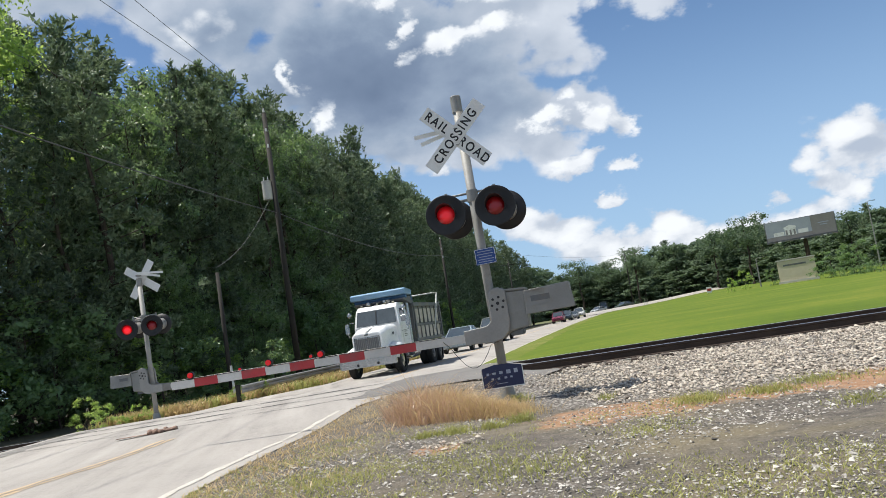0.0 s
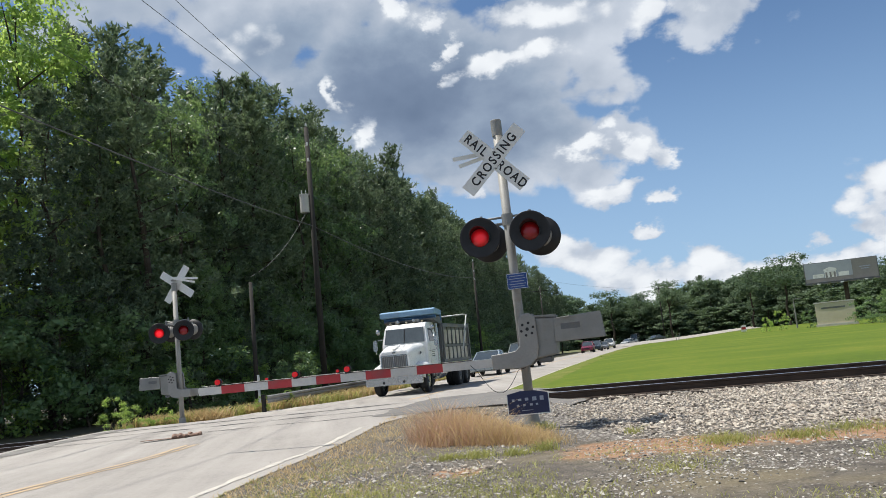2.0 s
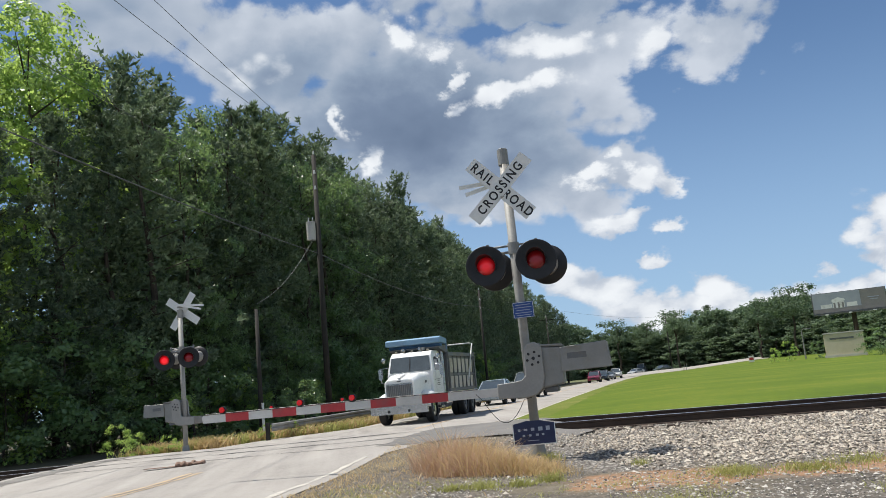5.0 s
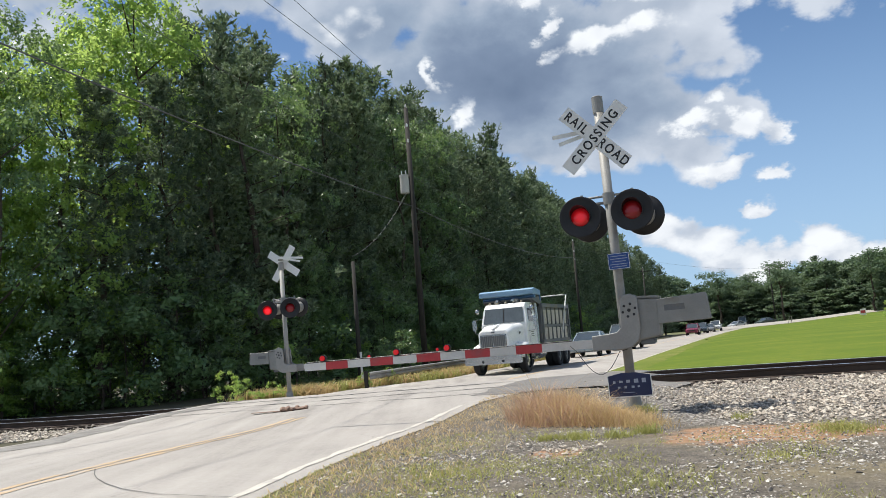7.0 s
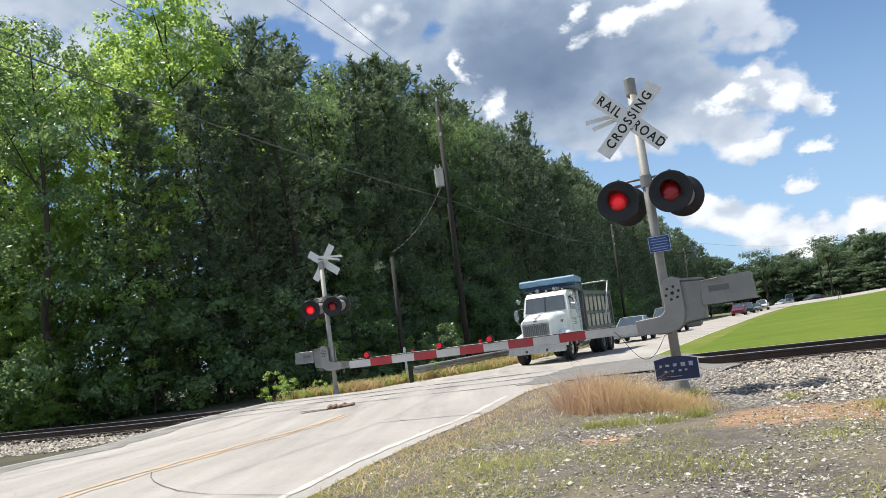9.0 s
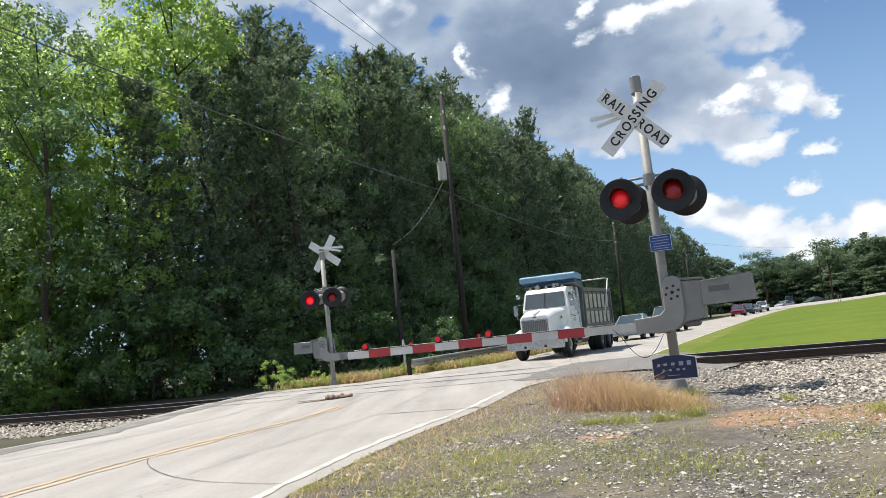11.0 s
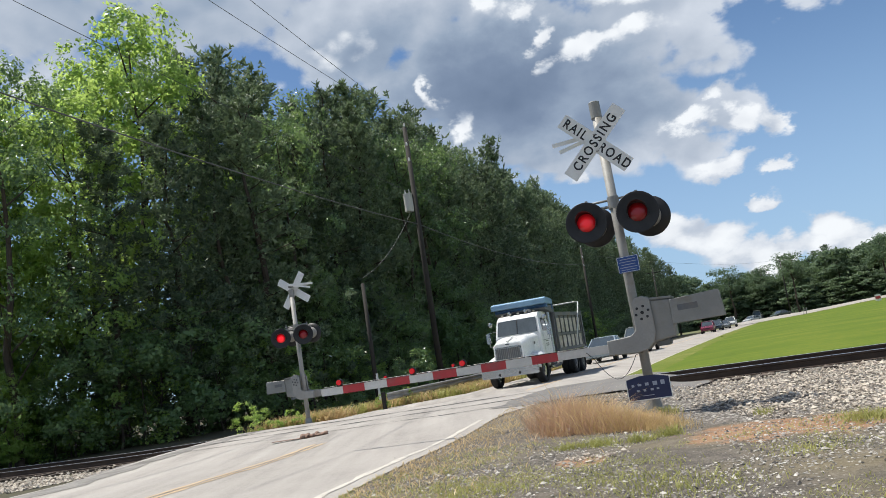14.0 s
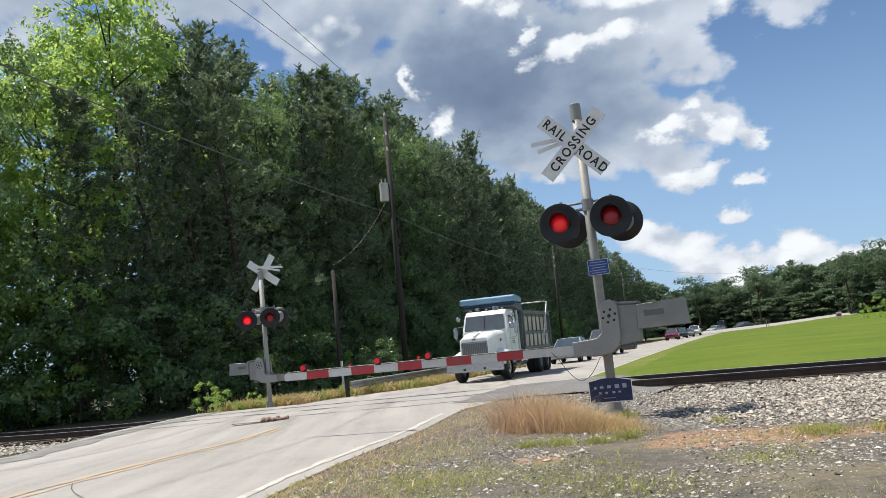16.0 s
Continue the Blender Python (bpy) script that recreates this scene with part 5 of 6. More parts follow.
# ---- poles and wires ----
def wood_pole(x, y, top, r, label, arm=False, transformer=False):
    t = thing("utility_pole", pose(x, y, land(x, y, 0.3)), label, "utility pole", "poles along the road")
    bm = bmesh.new()
    tube(bm, (0, 0, -0.5), (0, 0, top), r, r * 0.68, 14)
    smooth(part("pole_shaft", bm, M_POLE, t))
    if arm:
        bm = box(bmesh.new(), (0, 0, top - 0.5), (2.2, 0.1, 0.12), bevel=0.01)
        part("crossarm", bm, M_POLE, t)
    for k, dz in enumerate((0.15, -0.9, -1.7) if top > 8 else (-0.1,)):
        bm = bmesh.new()
        tube(bm, (0.0, -0.18 if k else 0, top + dz - 0.1), (0.0, -0.18 if k else 0, top + dz + 0.08), 0.06, 0.035, 10)
        part("insulator", bm, M_INSUL, t, "pale glazed insulator")
    if transformer:
        bm = bmesh.new()
        tube(bm, (-0.34, -0.1, top - 4.35), (-0.34, -0.1, top - 3.5), 0.22, n=20)
        tube(bm, (-0.34, -0.1, top - 3.5), (-0.34, -0.1, top - 3.44), 0.235, n=20)
        can = part("transformer_can", bm, M_GREY, t, "light grey transformer can")
        bm = bmesh.new()
        for dx in (-0.1, 0.1):
            tube(bm, (-0.34 + dx, -0.1, top - 3.44), (-0.34 + dx, -0.1, top - 3.2), 0.03, 0.02, 8)
        part("bushing", bm, M_INSUL, can)
        bm = box(bmesh.new(), (-0.12, -0.03, top - 3.9), (0.25, 0.08, 0.5), bevel=0.01)
        part("hanger_bracket", bm, M_GALV, can)
    return t


wood_pole(-1.6, 38.0, 13.3, 0.16, "tall dark wooden utility pole with a grey transformer", False, True)
wood_pole(-4.25, 33.8, 5.3, 0.11, "short dark wooden service pole under the trees")
wood_pole(11.85, 74.0, 10.2, 0.14, "dark wooden utility pole at the edge of the wood")
wood_pole(28.5, 116.0, 10.5, 0.14, "dark wooden utility pole with a crossarm further along the road", True)
wood_pole(-15.5, 2.0, 13.5, 0.16, "dark wooden utility pole beside the road")
wood_pole(70.0, 172.0, 12.5, 0.15, "far utility pole with crossarms beyond the intersection", True)


def wire(a, b, sag, r, label):
    a, b = Vector(a), Vector(b)
    bm = bmesh.new()
    bent(bm, [a.lerp(b, k / 24) - Vector((0, 0, sag * 4 * (k / 24) * (1 - k / 24))) for k in range(25)], r, 5)
    ob = new("overhead_wire", mesh_of("overhead_wire", bm, M_WIRE))
    return tagged(ob, label, "wire", "overhead wires")


wire((-15.5, 2.0, 10.2), (-1.6, 38.0, 8.05), 0.55, 0.021, "thick black cable strung between the utility poles")
wire((-1.6, 38.0, 8.05), (11.85, 74.0, 8.3), 0.7, 0.021, "thick black cable strung between the utility poles")
wire((-15.5, 2.0, 13.0), (-1.6, 38.0, 9.6), 0.3, 0.009, "thin black wire strung between the utility poles")
wire((-1.6, 38.0, 9.6), (11.85, 74.0, 9.7), 0.4, 0.007, "thin black wire strung between the utility poles")
wire((-15.5, 2.0, 16.5), (-1.6, 38.0, 13.3), 0.3, 0.011, "thin power line above the wood")
wire((-13.2, 2.0, 16.9), (-1.6, 38.0, 13.6), 0.3, 0.011, "thin power line above the wood")
wire((-1.6, 38.0, 13.4), (11.85, 74.0, 10.2), 0.4, 0.011, "thin power line above the wood")
wire((11.85, 74.0, 8.3), (28.5, 116.0, 9.5), 0.6, 0.011, "black cable running on to the next pole")
wire((-1.75, 37.9, 9.0), (-4.25, 33.8, 5.3), 0.5, 0.011, "service wire from the transformer to the short pole")
wire((11.85, 74.0, 9.2), (70.0, 172.0, 12.0), 1.0, 0.012, "thin wire crossing the sky over the lawn")


# ---- signs on and by the signal ----
sign = thing("emergency_sign", pose(2.47, 11.40, 2.19, 0, -1, -16), "small blue emergency notice with white lines of writing", "sign")
part("sign_plate", box(bmesh.new(), (0, 0, 0), (0.31, 0.004, 0.24), bevel=0.0015), M_BLUE, sign)
bm = bmesh.new()
for a, b in (((0, 0, 0.112), (0.29, 0.003, 0.006)), ((0, 0, -0.112), (0.29, 0.003, 0.006)), ((0.148, 0, 0), (0.006, 0.003, 0.22)), ((-0.148, 0, 0), (0.006, 0.003, 0.22))):
    box(bm, (a[0], -0.0035, a[2]), b)
part("sign_border", bm, M_SIGN, sign)
for z, w in ((0.075, 0.22), (0.035, 0.25), (-0.005, 0.2), (-0.045, 0.25), (-0.08, 0.22)):
    part("writing_bar", box(bmesh.new(), (0, -0.004, z), (w, 0.003, 0.010)), M_FADED, sign)

yard = thing("yard_sign", pose(2.36, 11.05, shoulder_z(2.36, 11.05), 0, 0, -10), "navy blue yard sign with a white border in dry grass", "yard sign")
bm = bmesh.new()
prism(bm, [(-0.30, 0.26), (0.30, 0.26), (0.30, 0.55), (0.1, 0.595), (-0.1, 0.60), (-0.30, 0.56)], 0.006)
part("sign_panel", bm, M_NAVY, yard)
bm = bmesh.new()
for c, s_ in (((0, -0.005, 0.268), (0.6, 0.003, 0.014)), ((-0.294, -0.005, 0.41), (0.012, 0.003, 0.30)), ((0.294, -0.005, 0.41), (0.012, 0.003, 0.29))):
    box(bm, c, s_)
part("sign_border", bm, M_SIGN, yard)
for x, z, w, h in ((-0.21, 0.475, 0.035, 0.035), (-0.12, 0.478, 0.05, 0.03), (-0.02, 0.48, 0.05, 0.04), (0.09, 0.48, 0.06, 0.055), (0.195, 0.482, 0.055, 0.06), (-0.15, 0.40, 0.035, 0.025), (-0.06, 0.398, 0.035, 0.03), (0.04, 0.40, 0.04, 0.03), (0.12, 0.402, 0.035, 0.025), (-0.02, 0.325, 0.16, 0.008)):
    part("writing_bar", box(bmesh.new(), (x, -0.005, z), (w, 0.003, h), bevel=0.001), M_FADED, yard)
for x in (-0.2, 0.2):
    bm = tube(bmesh.new(), (x, 0.004, -0.15), (x, 0.004, 0.5), 0.004, n=6)
    part("wire_stake", bm, M_GALV, yard)


# ---- vehicles: forward is +x ----
HEADING = 248.5


def lane_pose(y, d=-1.65):
    x, yy = beside(y, d)
    return pose(x, yy, road_z(x, yy), 0, 0, HEADING)


def wheel(parent, x, y, r, w, rim=M_CHROME):
    bm = bmesh.new()
    prof = [(r * 0.62, -w / 2), (r * 0.93, -w / 2), (r, -w * 0.36), (r, w * 0.36), (r * 0.93, w / 2), (r * 0.62, w / 2)]
    n = 24
    rings = [[bm.verts.new((a * math.cos(k * math.tau / n), b, a * math.sin(k * math.tau / n))) for a, b in prof] for k in range(n)]
    for k in range(n):
        ra, rb = rings[k], rings[(k + 1) % n]
        for j in range(len(prof) - 1):
            bm.faces.new((ra[j], ra[j + 1], rb[j + 1], rb[j]))
    tyre = part("tyre", bm, M_TYRE, parent, "black rubber tyre")
    tyre.matrix_basis = pose(x, y, r)
    bm = bmesh.new()
    tube(bm, (0, -w * 0.36, 0), (0, w * 0.36, 0), r * 0.64, n=20)
    tube(bm, (0, -w * 0.48, 0), (0, w * 0.48, 0), r * 0.22, n=12)
    part("rim", bm, rim, tyre, "metal wheel rim")


def loft(sections):
    """Side-to-side mirrored body: sections of (x, [(half width, z), ...])."""
    bm = bmesh.new()
    rings = []
    for x, prof in sections:
        ring = [bm.verts.new((x, w, z)) for w, z in prof] + [bm.verts.new((x, -w, z)) for w, z in reversed(prof)]
        rings.append(ring)
    k = len(rings[0])
    for ra, rb in zip(rings, rings[1:]):
        for j in range(k):
            bm.faces.new((ra[j], ra[(j + 1) % k], rb[(j + 1) % k], rb[j]))
    bm.faces.new(rings[0][::-1])
    bm.faces.new(rings[-1])
    bmesh.ops.recalc_face_normals(bm, faces=bm.faces)
    return bm


def bevelled(ob, w=0.03, seg=2):
    m = ob.modifiers.new("edge", "BEVEL")
    m.width, m.segments, m.limit_method = w, seg, "ANGLE"
    return ob


def dump_truck(m):
    t = thing("dump_truck", m, "white conventional dump truck with blue tarp waiting at the crossing", "truck")
    bevelled(part("hood", loft([(-0.55, [(0.86, 1.0), (0.86, 1.9), (0.72, 2.02)]), (0.3, [(0.72, 0.95), (0.72, 1.82), (0.6, 1.94)]), (1.02, [(0.62, 0.75), (0.62, 1.66), (0.5, 1.78)])]), M_TRUCKWHITE, t, "sloping white hood"), 0.05)
    part("hood_crest", box(bmesh.new(), (0.62, 0, 1.915), (0.9, 0.10, 0.03), rot=pose(0, 0, 0, 0, 12.5, 0), bevel=0.012), M_TRUCKWHITE, t)
    part("hood_badge", box(bmesh.new(), (1.03, 0, 1.70), (0.02, 0.16, 0.05), bevel=0.01), M_BED, t, "small dark oval badge")
    grille = part("grille", box(bmesh.new(), (1.035, 0, 1.21), (0.05, 1.10, 0.80), bevel=0.03), M_CHROME, t, "dark radiator grille in a chrome frame")
    part("grille_screen", box(bmesh.new(), (1.058, 0, 1.21), (0.02, 1.02, 0.72), bevel=0.01), M_BED, grille)
    for k in range(13):
        part("grille_bar", box(bmesh.new(), (1.075, -0.456 + k * 0.076, 1.21), (0.014, 0.016, 0.71)), M_GALV if k != 6 else M_CHROME, grille)
    for sy in (-1, 1):
        part("tow_eye", box(bmesh.new(), (1.27, sy * 0.42, 0.55), (0.06, 0.09, 0.10), bevel=0.02), M_BLACK, t)
        part("cab_step", box(bmesh.new(), (-1.05, sy * 1.05, 0.55), (0.55, 0.26, 0.08), bevel=0.02), M_CHROME, t, "metal cab step")
        part("hood_vent", box(bmesh.new(), (-0.1, sy * 0.795, 1.62), (0.30, 0.03, 0.10), rot=pose(0, 0, 0, 0, 5, sy * 8), bevel=0.008), M_BED, t)
    part("bumper", box(bmesh.new(), (1.2, 0, 0.62), (0.12, 2.38, 0.36), bevel=0.03), M_CHROME, t, "wide chrome bumper")
    for sy in (-1, 1):
        bm = bmesh.new()
        n = 12
        rows = []
        for k in range(n + 1):
            a = math.radians(8 + 164 * k / n)
            rows.append([bm.verts.new((0.68 * math.cos(a) + 0.05, sy * w, 0.55 + (0.62 + dz) * math.sin(a))) for w, dz in ((0.62, 0.12), (0.95, 0.10), (1.14, 0.0), (1.16, -0.1))])
        for ra, rb in zip(rows, rows[1:]):
            for j in range(3):
                bm.faces.new((ra[j], ra[j + 1], rb[j + 1], rb[j]))
        bmesh.ops.recalc_face_normals(bm, faces=bm.faces)
        f = smooth(part("fender", bm, M_TRUCKWHITE, t, "rounded white fender"))
        sol_ = f.modifiers.new("thickness", "SOLIDIFY")
        sol_.thickness = 0.03
        hl = part("headlight", box(bmesh.new(), (0.92, sy * 0.88, 1.0), (0.16, 0.34, 0.2), bevel=0.03), M_HEADLAMP, t, "rectangular headlight")
        part("mirror", box(bmesh.new(), (-0.62, sy * 1.34, 2.05), (0.09, 0.18, 0.46), bevel=0.035), M_CHROME, t, "tall chrome side mirror")
        part("spot_mirror", tube(bmesh.new(), (-0.66, sy * 1.2, 2.62), (-0.58, sy * 1.2, 2.62), 0.11, 0.05, 16), M_CHROME, t, "round convex mirror")
        bm = bmesh.new()
        bent(bm, [(-0.7, sy * 0.98, 2.3), (-0.62, sy * 1.3, 2.28), (-0.62, sy * 1.32, 1.7), (-0.7, sy * 0.98, 1.66)], 0.015, 6)
        part("mirror_bracket", bm, M_CHROME, t)
        bm = bmesh.new()
        tube(bm, (-2.0, sy * 1.0, 0.9), (-2.0, sy * 1.0, 3.1), 0.075, n=14)
        part("exhaust_stack", bm, M_CHROME, t, "upright exhaust stack")
        bm = tube(bmesh.new(), (-1.2, sy * 1.0, 0.75), (-2.2, sy * 1.0, 0.75), 0.29, n=20)
        part("fuel_tank", bm, M_CHROME, t, "round fuel tank")
    cab = bevelled(part("cab", loft([(-0.5, [(0.98, 0.95), (1.0, 1.95), (0.97, 2.02)]), (-0.72, [(0.99, 0.95), (1.0, 2.0), (0.90, 2.72)]), (-0.95, [(1.0, 0.95), (1.0, 2.0), (0.88, 2.88)]), (-1.95, [(1.0, 0.95), (1.0, 2.0), (0.9, 2.9)])]), M_TRUCKWHITE, t, "white cab"), 0.04)
    bm = bmesh.new()
    prism(bm, [(-0.88, 2.06), (0.88, 2.06), (0.82, 2.68), (-0.82, 2.68)], 0.02, pose(-0.478, 0, 0) @ Matrix.Rotation(radians(90), 4, "Z"))
    for v in bm.verts:
        v.co.x -= (v.co.z - 2.04) * 0.305
    part("windscreen", bm, M_SCREEN, cab, "windscreen reflecting the sky")
    part("windscreen_divider", box(bmesh.new(), (-0.565, 0, 2.37), (0.03, 0.03, 0.6), rot=pose(0, 0, 0, 0, -17, 0)), M_BLACK, cab)
    for sy in (-1, 1):
        bm = bmesh.new()
        prism(bm, [(-0.85, 2.05), (-0.95, 2.6), (-1.55, 2.66), (-1.55, 2.05)], 0.02, pose(0, sy * 1.0, 0))
        for v in bm.verts:
            v.co.y -= sy * (v.co.z - 2.0) * 0.13 - sy * 0.006
        part("side_window", bm, M_GLASS, cab, "dark side window")
        part("cab_door", box(bmesh.new(), (-1.2, sy * 1.006, 1.5), (0.78, 0.012, 0.98), bevel=0.004), M_TRUCKWHITE, cab, "white cab door")
        for z in (1.62, 1.52, 1.44):
            part("writing_bar", box(bmesh.new(), (-1.2, sy * 1.014, z), (0.4, 0.004, 0.035)), M_BED, cab)
    for k in range(5):
        bm = bmesh.new()
        box(bm, (-0.98, -0.7 + 0.35 * k, 2.93), (0.1, 0.1, 0.07), bevel=0.02)
        part("marker_light", bm, M_STUCCO, cab, "amber roof marker light")
    for sy in (-0.35, 0.35):
        bm = tube(bmesh.new(), (-0.9, sy, 3.0), (-1.4, sy, 3.0), 0.06, 0.04, 12)
        part("air_horn", bm, M_CHROME, cab, "chrome air horn")
    part("chassis", box(bmesh.new(), (-3.2, 0, 0.85), (7.6, 0.9, 0.28), bevel=0.01), M_BED, t, "dark steel chassis")
    bed = bevelled(part("dump_body", loft([(-2.25, [(1.12, 1.15), (1.18, 2.72)]), (-7.0, [(1.12, 1.15), (1.18, 2.72)])]), M_BED, t, "steel dump body with ribs"), 0.02)
    for sy in (-1, 1):
        for k in range(7):
            part("side_rib", box(bmesh.new(), (-2.40 - 0.73 * k, sy * 1.185, 1.93), (0.10, 0.06, 1.46), bevel=0.012), M_BED, bed)
        for k in range(6):
            for z0, hh in ((1.50, 0.52), (2.22, 0.62)):
                bm = box(bmesh.new(), (-2.765 - 0.73 * k, sy * 1.165, z0), (0.58, 0.03, hh), rot=pose(0, 0, 0, sy * -2.2, 0, 0), bevel=0.008)
                part("side_panel", bm, M_TAN, bed, "dusty tan side panel")
        part("side_stringer", box(bmesh.new(), (-4.6, sy * 1.19, 1.83), (4.6, 0.07, 0.10), bevel=0.01), M_BED, bed)
        part("top_rail", box(bmesh.new(), (-4.6, sy * 1.2, 2.72), (4.9, 0.13, 0.17), bevel=0.015), M_BED, bed)
        part("bottom_rail", box(bmesh.new(), (-4.6, sy * 1.16, 1.17), (4.9, 0.13, 0.14), bevel=0.015), M_BED, bed)
        part("corner_post", box(bmesh.new(), (-6.95, sy * 1.2, 2.0), (0.16, 0.14, 1.72), bevel=0.015), M_BED, bed)
        bm = bmesh.new()
        bent(bm, [(-5.3, sy * 1.30, 1.55), (-6.0, sy * 1.30, 2.5), (-6.7, sy * 1.28, 3.28), (-6.6, sy * 1.15, 3.30)], 0.032, 8)
        part("tarp_arm", bm, M_ARM, bed, "pale bent tarp arm")
    part("tarp_bow", tube(bmesh.new(), (-6.6, -1.15, 3.30), (-6.6, 1.15, 3.30), 0.03, n=10), M_ARM, bed)
    part("cab_shield", loft([(-1.30, [(1.10, 2.99), (1.10, 3.04)]), (-2.35, [(1.20, 2.72), (1.20, 3.12)])]), M_BED, bed, "dark shield over the cab")
    bm = bmesh.new()
    prism(bm, [(-1.12, 3.20), (-1.12, 3.42), (-1.30, 3.47), (-2.25, 3.38), (-2.25, 3.16)], 2.44)
    bevelled(part("tarp_housing", bm, M_TARPEDGE, bed, "blue tarp housing over the cab, painted as sunlit"), 0.03)
    bm = tube(bmesh.new(), (-1.55, -1.16, 3.13), (-1.55, 1.16, 3.13), 0.10, n=16)
    part("tarp_roll", bm, M_TARP, bed, "rolled blue tarpaulin")
    for sy in (-1, 1):
        part("housing_strut", box(bmesh.new(), (-2.2, sy * 1.18, 3.1), (0.1, 0.06, 0.35), bevel=0.01), M_TARP, bed)
        part("beacon", tube(bmesh.new(), (-1.15, sy * 0.45, 2.92), (-1.15, sy * 0.45, 3.05), 0.09, 0.07, 14), M_GALV, cab, "round roof beacon")
    for sy in (-1, 1):
        wheel(t, 0.05, sy * 0.98, 0.52, 0.3)
        for x in (-4.9, -6.25):
            wheel(t, x, sy * 1.04, 0.52, 0.3, M_BED)
            wheel(t, x, sy * 0.72, 0.52, 0.28, M_BED)
    return t


dump_truck(lane_pose(31.6, -1.6))


def car(m, colour, label, style="sedan", beams=False):
    L, W, low, belt, roof = {"sedan": (4.7, 0.9, 0.28, 0.92, 1.43), "suv": (4.7, 0.94, 0.36, 1.08, 1.72), "pickup": (5.6, 0.98, 0.45, 1.12, 1.85), "van": (5.6, 0.98, 0.4, 1.2, 2.4)}[style]
    paint = surface("car_paint_" + style, [tuple(c * 0.9 for c in colour), colour], 1.0, 0.28, 0.15, 0.0, 10, spec=0.6)
    t = thing("pickup_truck" if style == "pickup" else "van" if style == "van" else "car", m, label, "pickup" if style == "pickup" else "van" if style == "van" else "car", "vehicles queuing on the road")
    h = L / 2
    nose = belt - 0.16
    body = part("body", loft([(-h, [(W * 0.86, low + 0.15), (W * 0.93, belt - 0.12), (W * 0.84, belt)]), (-h + 0.25, [(W * 0.96, low), (W, belt - 0.1), (W * 0.92, belt + 0.02)]), (0, [(W * 0.97, low), (W, belt - 0.1), (W * 0.94, belt)]), (h - 1.3, [(W * 0.97, low), (W, belt - 0.12), (W * 0.92, belt - 0.02)]), (h - 0.3, [(W * 0.95, low), (W * 0.97, nose - 0.1), (W * 0.82, nose)]), (h, [(W * 0.8, low + 0.1), (W * 0.82, nose - 0.2), (W * 0.7, nose - 0.08)])]), paint, t)
    bevelled(body, 0.05)
    if style == "pickup":
        a, b, c, d = h - 1.55, h - 2.25, -0.35, -0.5
    elif style == "sedan":
        a, b, c, d = h - 1.35, h - 2.15, -0.75, -1.6
    else:
        a, b, c, d = h - 1.25, h - 1.95, -h + 0.7, -h + 0.15
    top = W * 0.74
    cabin = part("cabin", loft([(d, [(W * 0.92, belt - 0.04), (W * 0.9, belt + 0.02)]), (c, [(W * 0.93, belt - 0.04), (top, roof - 0.02)]), ((b + c) / 2, [(W * 0.94, belt - 0.04), (top, roof)]), (b, [(W * 0.94, belt - 0.04), (top, roof - 0.03)]), (a, [(W * 0.93, belt - 0.04), (W * 0.88, belt)])]), M_SCREEN, t, "tinted windows reflecting the sky")
    bm = loft([(c - 0.05, [(top + 0.01, roof - 0.07), (top - 0.08, roof + 0.01)]), ((b + c) / 2, [(top + 0.01, roof - 0.05), (top - 0.08, roof + 0.03)]), (b + 0.05, [(top + 0.01, roof - 0.07), (top - 0.08, roof)])])
    part("roof", bm, paint, t)
    for sy in (-1, 1):
        for p0, p1 in (((a, sy * W * 0.9, belt), (b, sy * top, roof - 0.03)), ((d, sy * W * 0.9, belt), (c, sy * top, roof - 0.03)), (((b + c) / 2, sy * W * 0.94, belt), ((b + c) / 2, sy * top, roof - 0.02))):
            part("window_pillar", tube(bmesh.new(), p0, p1, 0.037, n=6), paint, t)
        hl = part("headlight", box(bmesh.new(), (h - 0.12, sy * W * 0.62, nose - 0.16), (0.16, 0.34, 0.14), bevel=0.03), M_BEAM if beams else M_HEADLAMP, t, "clear headlight")
        part("wing_mirror", box(bmesh.new(), (a - 0.25, sy * (W + 0.1), belt + 0.1), (0.1, 0.2, 0.13), bevel=0.03), paint, t)
        for x in (h - 0.95, -h + 1.0):
            wheel(t, x, sy * (W - 0.1), 0.33 if style == "sedan" else 0.38, 0.22)
    part("grille", box(bmesh.new(), (h - 0.03, 0, nose - 0.24), (0.08, W * 0.85, 0.16), bevel=0.02), M_BLACK, t)
    part("front_bumper", box(bmesh.new(), (h - 0.08, 0, low + 0.18), (0.24, W * 1.72, 0.2), bevel=0.05), paint if style != "pickup" else M_CHROME, t)
    return t


car(lane_pose(46.8, -1.3), (0.36, 0.42, 0.46), "silver-blue sedan waiting behind the dump truck")
car(lane_pose(57.0, -0.95), (0.30, 0.32, 0.30), "grey pickup truck waiting in the queue", "pickup")
car(lane_pose(117.5), (0.20, 0.03, 0.06), "dark red suv with lit headlights in the queue", "suv", True)
car(lane_pose(126.0), (0.05, 0.07, 0.09), "dark blue-grey suv in the queue", "suv")
car(lane_pose(134), (0.20, 0.21, 0.22), "grey sedan in the queue")
car(lane_pose(142), (0.62, 0.62, 0.60), "white pickup truck in the queue", "pickup")
car(pose(60, 168, road_z(60, 168), 0, 0, 215), (0.45, 0.47, 0.48), "silver sedan turning at the intersection")
car(pose(63, 160, land(63, 160) + 0.06, 0, 0, 205), (0.06, 0.08, 0.06), "dark green sedan at the intersection")
car(pose(68, 186, road_z(68, 186), 0, 0, 240), (0.7, 0.7, 0.69), "white van beyond the intersection", "van")


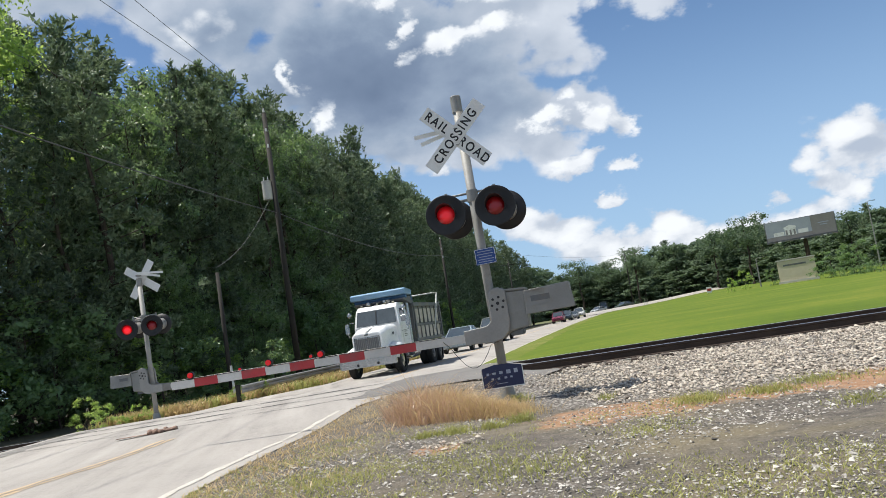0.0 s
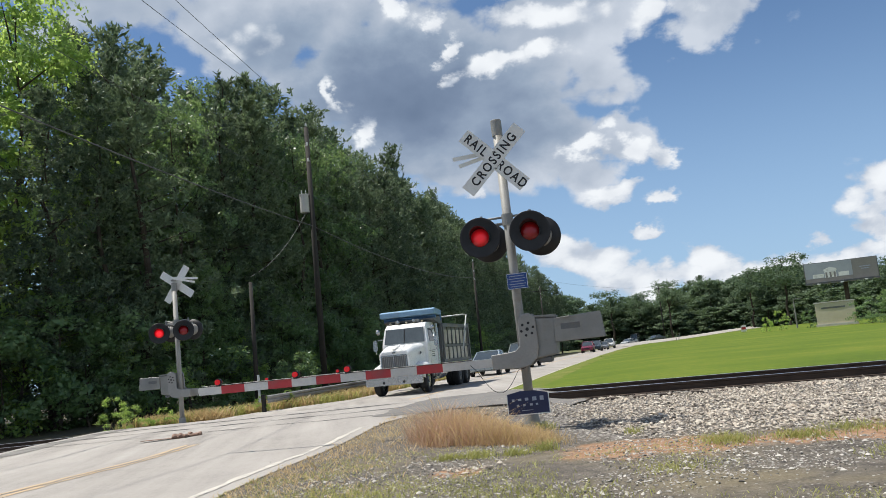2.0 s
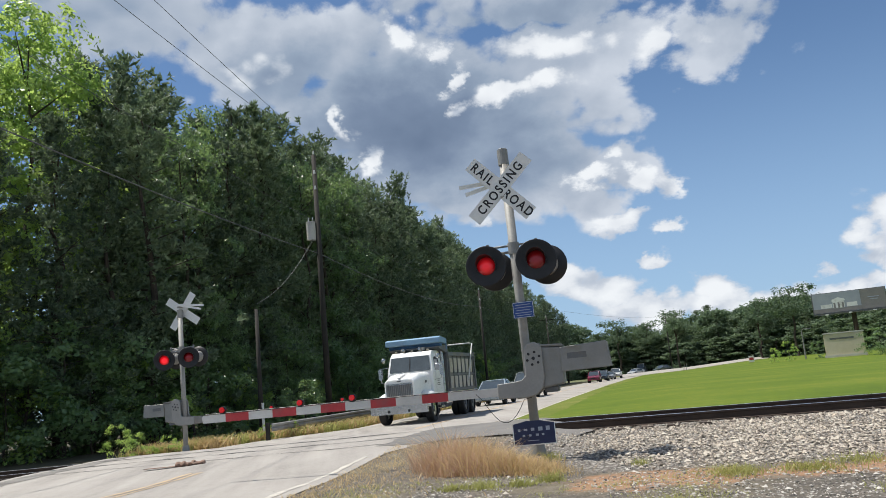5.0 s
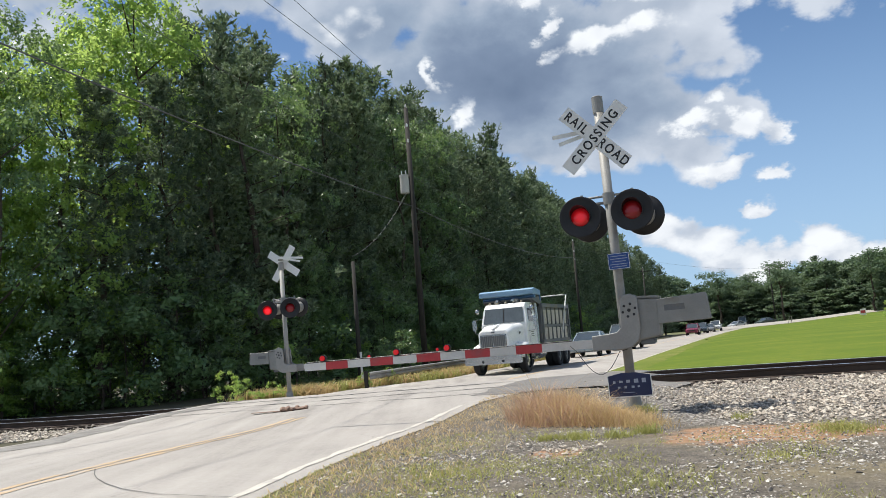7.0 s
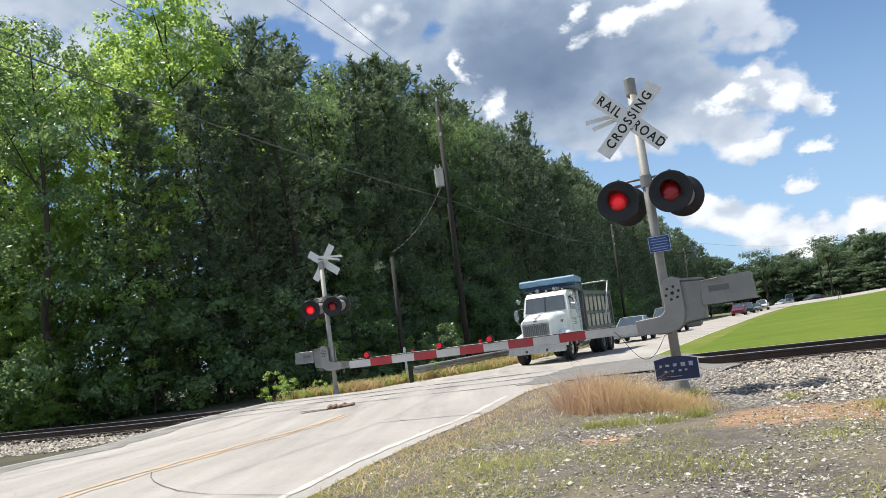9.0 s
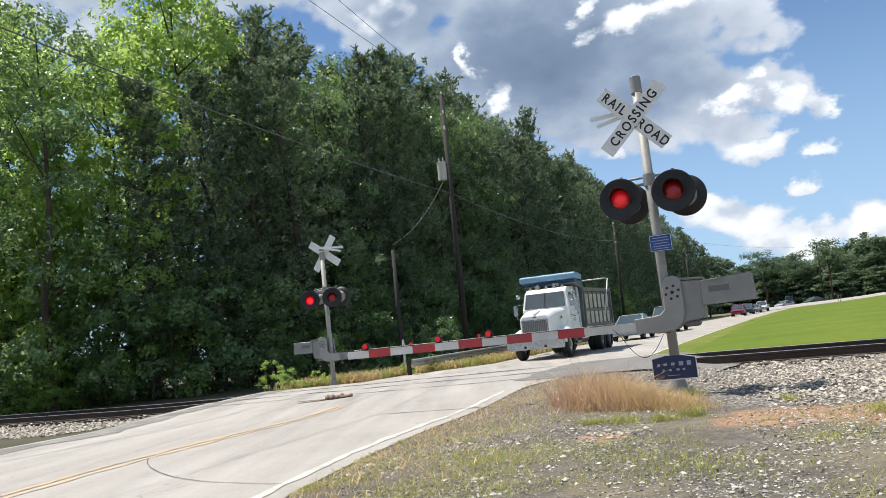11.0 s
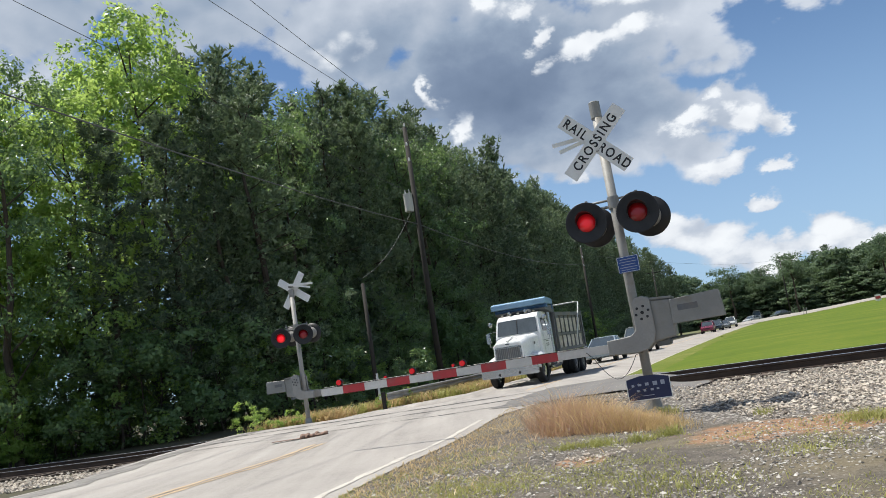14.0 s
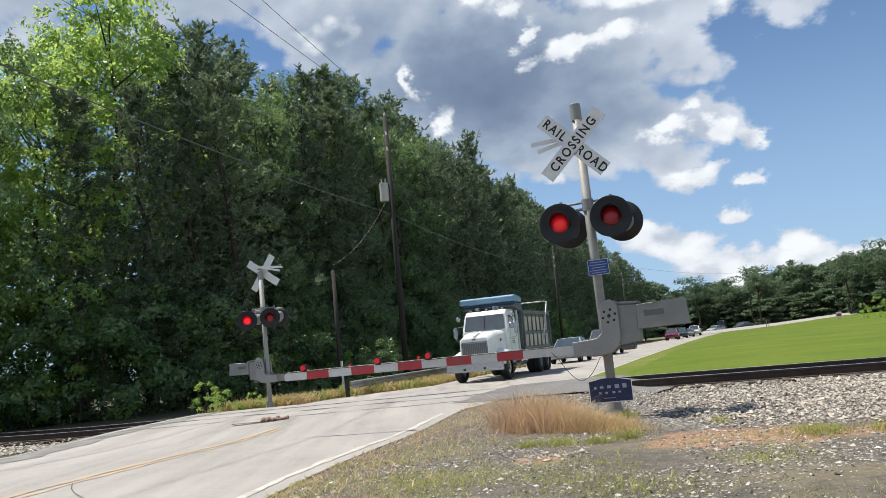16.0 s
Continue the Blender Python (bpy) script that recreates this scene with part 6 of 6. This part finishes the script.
# ---- across the lawn ----
bill = thing("billboard", pose(77.9, 116.2, 0, 0, 0, -33.8), "large weathered billboard with a faded picture above the trees", "billboard")
part("board_frame", box(bmesh.new(), (0, 0.15, 8.44), (10.7, 0.3, 3.4), bevel=0.03), M_BED, bill)
part("poster_panel", box(bmesh.new(), (-1.75, -0.03, 8.5), (6.9, 0.04, 3.1)), M_BILLA, bill, "pale blue-grey faded poster")
part("poster_panel", box(bmesh.new(), (3.47, -0.03, 8.5), (3.5, 0.04, 3.1)), M_BILLB, bill, "brownish faded poster")
part("poster_shape", box(bmesh.new(), (-1.75, -0.056, 7.28), (6.9, 0.012, 0.62)), M_BILLB, bill, "brown printed ground")
for x, z, w, h in ((-1.5, 8.1, 1.7, 1.1), (-3.3, 7.95, 1.6, 0.6), (0.4, 7.95, 1.5, 0.65)):
    part("poster_shape", box(bmesh.new(), (x, -0.062, z), (w, 0.012, h)), M_SIGN, bill, "pale printed building")
bm = bmesh.new()
prism(bm, [(-2.5, 8.66), (-0.5, 8.66), (-0.6, 8.95), (-1.5, 9.25), (-2.4, 8.95)], 0.012, pose(0, -0.062, 0))
part("poster_shape", bm, M_SIGN, bill, "pale printed gable")
for x in (-2.1, -1.5, -0.9):
    part("poster_shape", box(bmesh.new(), (x, -0.072, 8.0), (0.28, 0.012, 0.85)), M_BILLB, bill)
for x, z, w in ((3.5, 8.75, 1.6), (3.5, 8.4, 1.1)):
    part("writing_bar", box(bmesh.new(), (x, -0.056, z), (w, 0.012, 0.12)), M_FADED, bill)
part("catwalk", box(bmesh.new(), (0, -0.5, 6.62), (10.7, 0.8, 0.1)), M_BED, bill)
for x in (-3.4, 0, 3.4):
    part("flood_light", box(bmesh.new(), (x, -1.0, 6.6), (0.5, 0.3, 0.2), bevel=0.04), M_SIGN, bill, "white flood light")
part("billboard_post", tube(bmesh.new(), (0.4, 0.5, -0.5), (0.4, 0.5, 8), 0.35, n=16), M_RAIL, bill, "rusty steel post")

mon = thing("monument_sign", pose(57.4, 87.9, land(57.4, 87.9), 0, 0, -33), "buff stucco monument sign at the edge of the lawn", "monument sign")
part("sign_wall", box(bmesh.new(), (0, 0, 1.35), (4.3, 0.6, 2.9), bevel=0.04), M_STUCCO, mon)
part("wall_cap", box(bmesh.new(), (0, 0, 2.86), (4.5, 0.75, 0.16), bevel=0.03), M_CONCRETE, mon)
part("writing_bar", box(bmesh.new(), (-0.2, -0.31, 2.2), (2.6, 0.03, 0.2)), M_BED, mon)
part("plinth", box(bmesh.new(), (0, 0, 0.1), (4.6, 0.8, 0.4), bevel=0.03), M_CONCRETE, mon)


def garden_bush(x, y, h, wide, kind, label):
    t = copy_thing(BUSHES[kind], pose(x, y, land(x, y) - 0.05, 0, 0, x * 50 % 360))
    t.scale = (h / 3.2 * wide, h / 3.2 * wide, h / 3.2)
    tagged(t, label, "shrub", "shrubs by the lawn")


garden_bush(53.6, 93.8, 2.4, 1.0, 2, "small bright green shrub beside the lawn")
garden_bush(52.3, 95.0, 1.8, 1.0, 2, "small bright green shrub beside the lawn")
garden_bush(55.2, 90.0, 2.2, 0.9, 0, "green conical shrub by the monument sign")
garden_bush(59.2, 84.0, 3.0, 1.6, 1, "broad green shrub by the monument sign")
garden_bush(62.5, 83.5, 4.0, 1.2, 0, "dark ornamental tree behind the hedge")
garden_bush(61.0, 82.5, 2.6, 1.6, 0, "broad green shrub by the monument sign")
for k in range(22):
    u = k / 21
    garden_bush(57.5 + 2.5 * u + 0.2 * random.random(), 82 - 27 * u, 1.15, 1.3, k % 2, "clipped green hedge plant in a row")


def street_lamp(x, y, h, label):
    t = thing("street_lamp", pose(x, y, land(x, y)), label, "street lamp", "street lamps")
    part("lamp_post", tube(bmesh.new(), (0, 0, -0.2), (0, 0, h), 0.1, 0.06, 12), M_GALV, t)
    bm = bmesh.new()
    bent(bm, [(0, 0, h - 0.05), (0.3, 0, h + 0.1), (0.8, 0, h + 0.12)], 0.03, 6)
    part("lamp_arm", bm, M_GALV, t)
    part("lamp_head", box(bmesh.new(), (0.95, 0, h + 0.1), (0.5, 0.2, 0.1), bevel=0.03), M_GALV, t)


street_lamp(73.9, 94.5, 9.0, "tall grey street lamp behind the hedge")
street_lamp(56.2, 94.5, 3.7, "short grey lamp post beside the shrubs")
red = thing("road_sign", pose(57.5, 111, land(57.5, 111), 0, 0, -30), "small red and white sign at the edge of the side street", "road sign")
part("sign_plate", box(bmesh.new(), (0, 0, 0.60), (0.75, 0.03, 0.9), bevel=0.01), M_SIGN, red)
part("sign_stripe", box(bmesh.new(), (0, -0.02, 0.62), (0.6, 0.01, 0.38)), M_RED, red, "faded red print")
part("sign_post", box(bmesh.new(), (0, 0.03, 0.1), (0.08, 0.03, 0.5)), M_GALV, red)
for x, y in ((58.5, 138.5), (61.5, 144.5)):
    t = thing("marker_post", pose(x, y, land(x, y), 0, 12, 0), "short leaning marker post on the lawn edge", "post", "marker posts")
    part("post_shaft", tube(bmesh.new(), (0, 0, -0.1), (0, 0, 1.3), 0.06, n=8), M_GALV, t)

# thin white marker pipe by the guardrail
t = thing("marker_post", pose(-4.05, 32.8, land(-4.05, 32.8, 0.3)), "thin white marker pipe in the weeds by the guardrail", "post", "marker posts")
part("post_shaft", tube(bmesh.new(), (0, 0, -0.1), (0, 0, 1.35), 0.05, n=12), M_SIGN, t)
part("post_band", tube(bmesh.new(), (0, 0, 0.85), (0, 0, 0.98), 0.053, n=12), M_RED, t, "faded red band")
